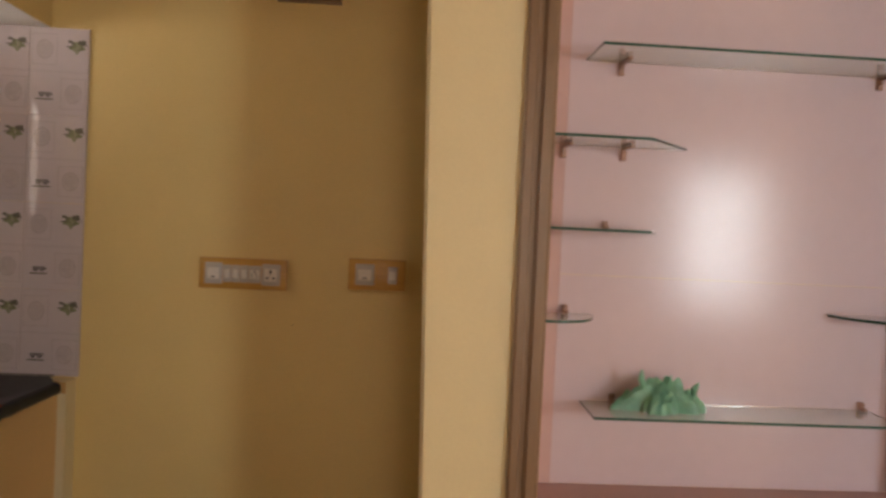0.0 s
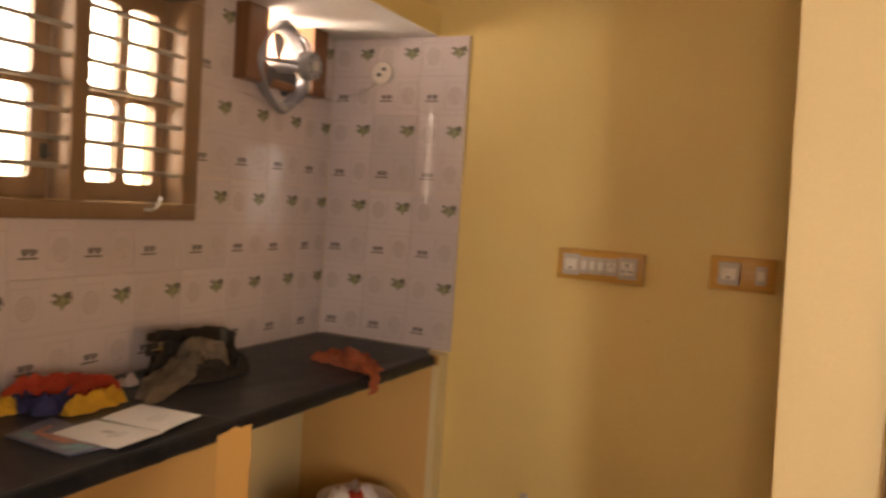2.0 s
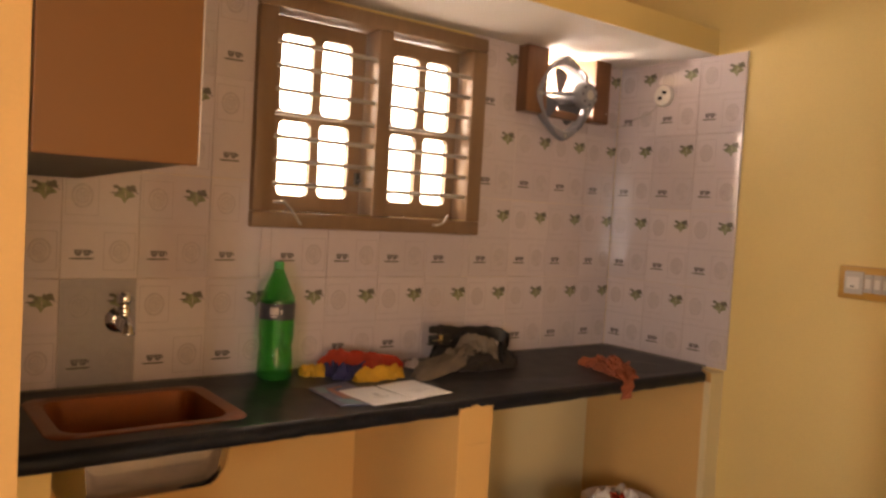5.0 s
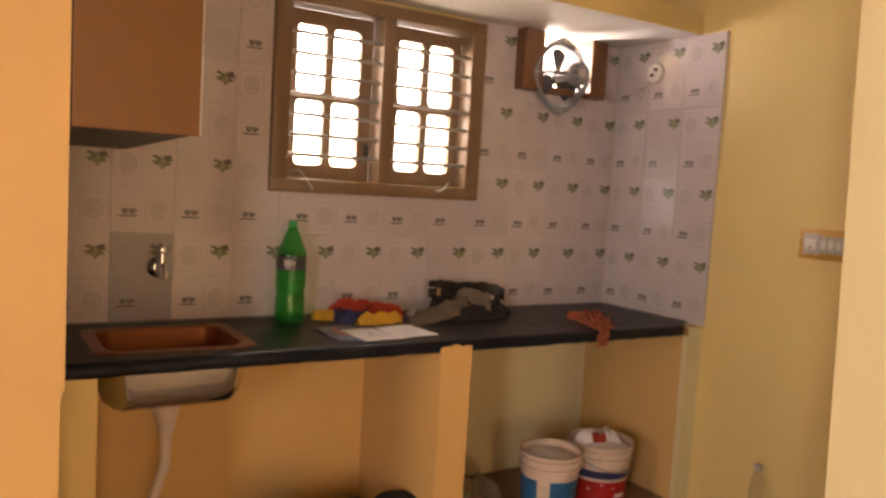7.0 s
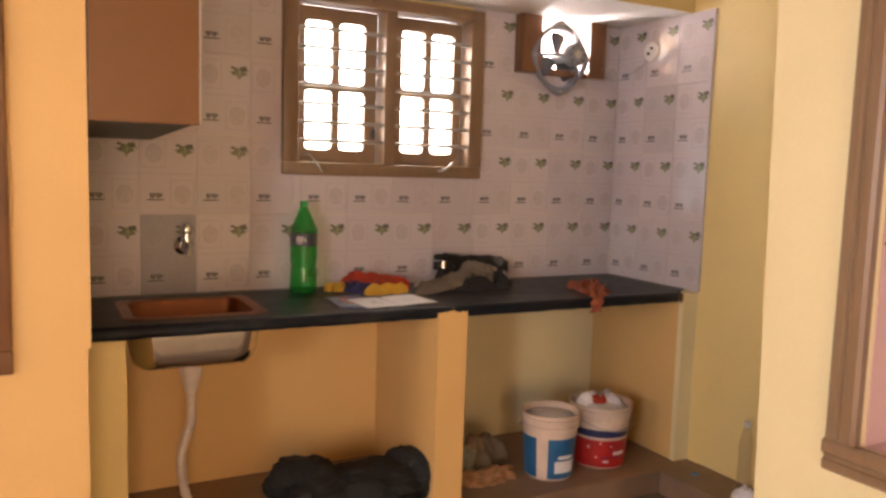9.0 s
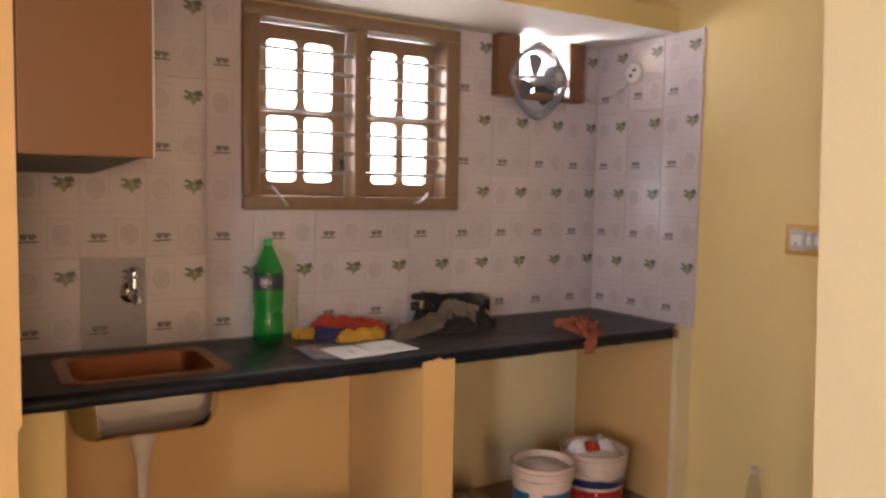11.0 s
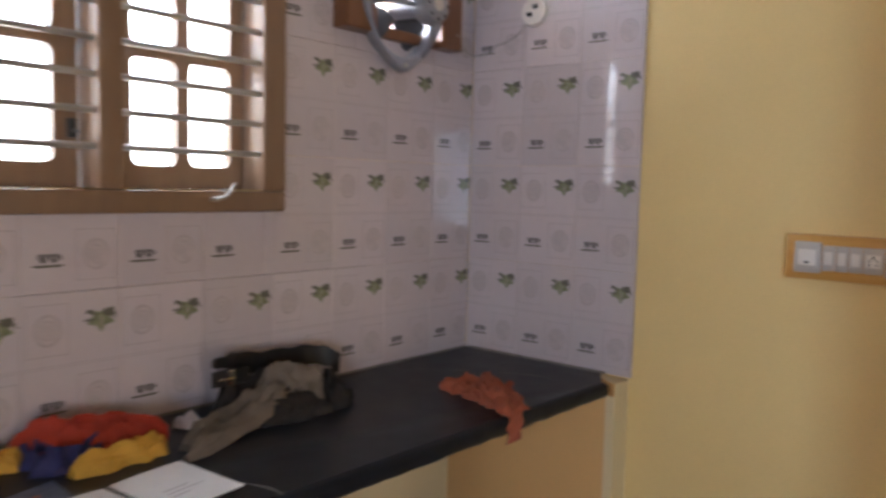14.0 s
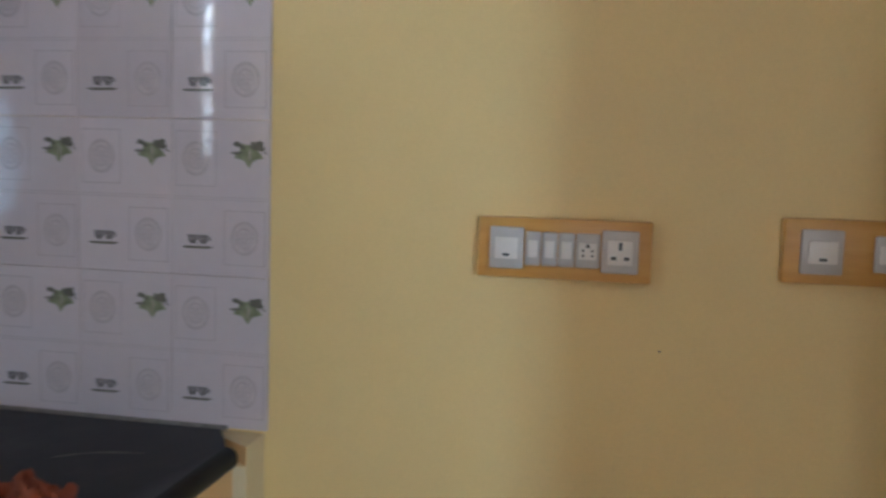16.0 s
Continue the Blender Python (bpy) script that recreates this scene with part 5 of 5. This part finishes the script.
ORANGE_RAG = mat("faded_orange_rag", (0.34, 0.16, 0.07), 0.9, var=0.3, scale=16, fine=260, bump=0.25)
SHEET = mat("dusty_grey_green_sheet", (0.25, 0.25, 0.18), 0.6, var=0.25, scale=10, fine=160, bump=0.2)
ob = part("orange_rag", drape([(-1.08, -0.40, 0), (-0.98, -0.43, 0), (-0.88, -0.42, 0), (-0.79, -0.39, 0)], 0.055, 0.045, 41.0, 1.0), ORANGE_RAG, smooth=True)
ob.matrix_world = pose(0, 0, 0.1005)
tagged(ob, "faded orange rag on the stone platform", "rag")
ob = part("plastic_sheet", crumple(0.095, 0.060, 0.085, 64, folds=1.6, turn=15, lobes=0.5, rings=30, segs=90, along=1.5), SHEET, smooth=True)
ob.matrix_world = pose(-0.985, -0.335, 0.1005)
tagged(ob, "crumpled grey-green plastic sheet under the worktop", "plastic sheet")

prof = [(0.016, 0.0), (0.025, 0.004), (0.027, 0.014), (0.027, 0.10), (0.0255, 0.115), (0.027, 0.13), (0.027, 0.19), (0.024, 0.215), (0.016, 0.250), (0.0125, 0.268)]
bottle("water_bottle", "empty clear plastic bottle on the stone ledge", (-0.062, -0.955, 0.1035), prof, CLEAR_PET, PLATE, [(0.0145, 0.266), (0.0145, 0.284), (0.012, 0.287)])
ob = part("paper_scrap", crumple(0.045, 0.035, 0.04, 71, folds=1.3, lobes=0.4), LIME, smooth=True)
ob.matrix_world = pose(-0.105, -0.995, 0.1035)
tagged(ob, "crumpled white paper on the stone ledge", "paper")
ob = part("blue_scrap", crumple(0.016, 0.011, 0.006, 72, rings=8, segs=24), BUCKET_BLUE, smooth=True)
ob.matrix_world = pose(-0.105, -0.745, 0.1035)
tagged(ob, "small blue plastic scrap on the ledge", "scrap")

# ---- wall tiles, each with its printed leaf, cup and faint medallions ----
GAP = 0.0005
TW, TH, TT = 0.2, 0.3, 0.008


def leaf_poly(cx, cz, s):
    """Outline of a star-like ivy leaf with five points, its tip down."""
    pts = []
    for a, r in ((90, 0.70), (106, 0.74), (126, 0.98), (146, 0.72), (162, 0.66), (180, 0.80), (198, 1.02), (214, 0.72), (234, 0.60), (252, 0.70), (270, 1.12), (288, 0.70), (306, 0.60), (326, 0.72), (342, 1.02), (0, 0.80), (18, 0.66), (34, 0.72), (54, 0.98), (74, 0.74)):
        pts.append((cx + s * r * math.cos(radians(a)), cz + s * r * 0.80 * math.sin(radians(a))))
    return pts


def tile_mesh(name, u0, u1, v0, v1, body):
    """A tile in (u, v) cut to the given part of a full one; front face at n = 0, motifs a hair proud."""
    bm = bmesh.new()
    g, b = GAP, 0.0008
    back = [bm.verts.new((u, v, -TT + 0.0005)) for u, v in ((u0 + g, v0 + g), (u1 - g, v0 + g), (u1 - g, v1 - g), (u0 + g, v1 - g))]
    mid = [bm.verts.new((u, v, -b)) for u, v in ((u0 + g, v0 + g), (u1 - g, v0 + g), (u1 - g, v1 - g), (u0 + g, v1 - g))]
    top = [bm.verts.new((u, v, 0)) for u, v in ((u0 + g + b, v0 + g + b), (u1 - g - b, v0 + g + b), (u1 - g - b, v1 - g - b), (u0 + g + b, v1 - g - b))]
    for A, B in ((back, mid), (mid, top)):
        for i in range(4):
            bm.faces.new((A[i], A[(i + 1) % 4], B[(i + 1) % 4], B[i])).material_index = 5
    bm.faces.new(top)

    def inside(cu, cv, m=0.02):
        return u0 + m < cu < u1 - m + 0.008 and v0 + m < cv < v1 - m

    def flat(pts, mi, n=0.0003):
        f = bm.faces.new([bm.verts.new((min(max(u + shift, u0 + 0.001), u1 - 0.001), v, n)) for u, v in pts])
        f.material_index = mi

    shift = 0.006
    if inside(0.155, 0.239, 0.006):
        flat(leaf_poly(0.152, 0.2360, 0.0310), 1)
        flat([(0.154 + 0.001 * math.cos(q), 0.234 + 0.014 * math.sin(q)) for q in (radians(60 * i) for i in range(6))], 4, 0.0004)
        # dark leaf behind, twig and bud
        flat([(0.154, 0.2480), (0.156, 0.2600), (0.165, 0.2580), (0.172, 0.2620), (0.181, 0.2590), (0.180, 0.2520), (0.186, 0.2460), (0.178, 0.2410), (0.168, 0.2430)], 2, 0.0005)
        flat([(0.113, 0.2375), (0.124, 0.2345), (0.138, 0.2365), (0.137, 0.2400), (0.122, 0.2400)], 2, 0.0005)
        flat([(0.180, 0.2390), (0.190, 0.2360), (0.189, 0.2390), (0.181, 0.2420)], 2, 0.0005)
        flat([(0.128 + 0.0085 * (1 + 0.2 * math.cos(3 * q)) * math.cos(q), 0.2545 + 0.0052 * math.sin(q)) for q in (radians(40 * i) for i in range(9))], 2, 0.0005)
        flat([(0.130, 0.2500), (0.142, 0.2450), (0.146, 0.2480), (0.135, 0.2540)], 2, 0.0005)
    shift = 0.010
    if inside(0.043, 0.066, 0.004):
        for cx in (0.034, 0.0555):
            flat([(cx - 0.0105, 0.079), (cx - 0.010, 0.071), (cx - 0.0055, 0.0615), (cx + 0.0055, 0.0615), (cx + 0.010, 0.071), (cx + 0.0105, 0.079)], 3)
            flat([(cx - 0.0022, 0.0735), (cx, 0.0685), (cx + 0.0022, 0.0735)], 4, 0.0005)
        flat([(0.067, 0.076), (0.071, 0.075), (0.071, 0.068), (0.066, 0.066)], 3)
        flat([(0.010, 0.0555), (0.018, 0.0520), (0.066, 0.0520), (0.078, 0.0560), (0.066, 0.0575), (0.018, 0.0570)], 2)
    shift = 0.0
    for cx, cz in ((0.05, 0.225), (0.15, 0.075)):
        if inside(cx, cz, 0.045):
            for r0, r1, n in ((0.0235, 0.0275, 20), (0.0145, 0.0175, 16)):
                ri = [bm.verts.new((cx + r0 * math.cos(2 * math.pi * i / n), cz + r0 * 1.2 * math.sin(2 * math.pi * i / n), 0.0003)) for i in range(n)]
                ro = [bm.verts.new((cx + r1 * math.cos(2 * math.pi * i / n), cz + r1 * 1.2 * math.sin(2 * math.pi * i / n), 0.0003)) for i in range(n)]
                for i in range(n):
                    bm.faces.new((ri[i], ri[(i + 1) % n], ro[(i + 1) % n], ro[i])).material_index = 4
            flat([(cx + 0.030 * math.cos(2 * math.pi * i / 24), cz + 0.034 * math.sin(2 * math.pi * i / 24)) for i in range(24)], 6, 0.00015)
            for a in range(0, 360, 60):
                q = radians(a)
                flat([(cx + 0.002 * math.cos(q + 1.57), cz + 0.002 * math.sin(q + 1.57)), (cx + 0.011 * math.cos(q - 0.3), cz + 0.012 * math.sin(q - 0.3)), (cx + 0.013 * math.cos(q + 0.2), cz + 0.013 * math.sin(q + 0.2))], 4)
            for sx, sz, w, h in ((0, 1, 0.084, 0.0022), (0, -1, 0.084, 0.0022), (1, 0, 0.0022, 0.106), (-1, 0, 0.0022, 0.106)):
                x, z = cx + sx * 0.041, cz + sz * 0.052
                flat([(x - w / 2, z - h / 2), (x + w / 2, z - h / 2), (x + w / 2, z + h / 2), (x - w / 2, z + h / 2)], 4, 0.0002)
    if v1 - v0 > 0.29 and u1 - u0 > 0.17:
        for z in (0.1475, 0.1525):
            flat([(u0 + 0.003, z - 0.0007), (u1 - 0.003, z - 0.0007), (u1 - 0.003, z + 0.0007), (u0 + 0.003, z + 0.0007)], 4, 0.00025)
    bmesh.ops.recalc_face_normals(bm, faces=bm.faces)
    for f in bm.faces:
        if f.material_index in (1, 2, 3, 4, 6) and f.normal.z < 0:
            f.normal_flip()
    me = bpy.data.meshes.new(name)
    bm.to_mesh(me)
    bm.free()
    for m in (body, LEAF, LEAF_DARK, CUP, FAINT if body is CERAMIC else FAINT_DULL, GROUT, FAINT_FILL if body is CERAMIC else CERAMIC_DULL):
        me.materials.append(m)
    return me


tile_cache = {}


def tile(parent, m, u0, u1, v0, v1, body=CERAMIC):
    key = (round(u0, 4), round(u1, 4), round(v0, 4), round(v1, 4), body.name)
    if u1 - u0 < 0.006 or v1 - v0 < 0.006:
        return
    if key not in tile_cache:
        tile_cache[key] = tile_mesh("tile", u0, u1, v0, v1, body)
    ob = new("tile", tile_cache[key])
    ob.parent = parent
    ob.matrix_world = m
    return ob


def clipped(x, z, holes, lo, hi):
    """The parts of a tile at (x, z) that lie on the wall between lo and hi and outside the holes, in the tile's own (u, v)."""
    rects = [(max(x, lo), min(x + TW, hi), z, min(z + TH, SOFFIT))]
    for hx0, hx1, hz0, hz1 in holes:
        nxt = []
        for a, b, c, d in rects:
            if b <= hx0 or a >= hx1 or d <= hz0 or c >= hz1:
                nxt.append((a, b, c, d))
                continue
            if a < hx0:
                nxt.append((a, hx0, c, d))
            if b > hx1:
                nxt.append((hx1, b, c, d))
            m0, m1 = max(a, hx0), min(b, hx1)
            if c < hz0:
                nxt.append((m0, m1, c, hz0))
            if d > hz1:
                nxt.append((m0, m1, hz1, d))
        rects = nxt
    return [(a - x, b - x, c - z, d - z) for a, b, c, d in rects if b - a > 0.004 and d - c > 0.004]


holes = [(WX0 + 0.046, WX1 - 0.046, WZ0 + 0.044, WZ1 + 0.05), (VX0 + 0.08, VX1 - 0.07, VZ0 + 0.022, SOFFIT + 0.05)]
up = Matrix.Rotation(radians(90), 4, "X")           # (u, v, n) to x, z and out of the north wall
for k in range(13):
    x = 0.011 - TW * (k + 1)
    for j in range(4):
        z = Z0 + TH * j
        for u0, u1, v0, v1 in clipped(x, z, holes, -2.404, 0.0):
            m = Matrix.Translation((x, 0, z)) @ up
            tile(wall_north, m, u0, u1, v0, v1, CERAMIC_DULL if (k, j) == (10, 0) else CERAMIC)
turn_e = Matrix.Rotation(radians(-90), 4, "Z") @ up
for k in range(3):
    for j in range(4):
        tile(wall_east, Matrix.Translation((0, -TW * k - 0.001, Z0 + TH * j)) @ turn_e, 0.0, TW, 0.0, min(TH, SOFFIT - Z0 - TH * j))
turn_w = Matrix.Rotation(radians(90), 4, "Z") @ up
for k in range(5):
    for j in range(4):
        y = LW + 0.032 + TW * k
        tile(wall_left, Matrix.Translation((-2.403, y + 0.001, Z0 + 0.02 + TH * j)) @ turn_w, 0.0, min(TW, -0.002 - y), 0.0, min(TH, SOFFIT - Z0 - 0.02 - TH * j))
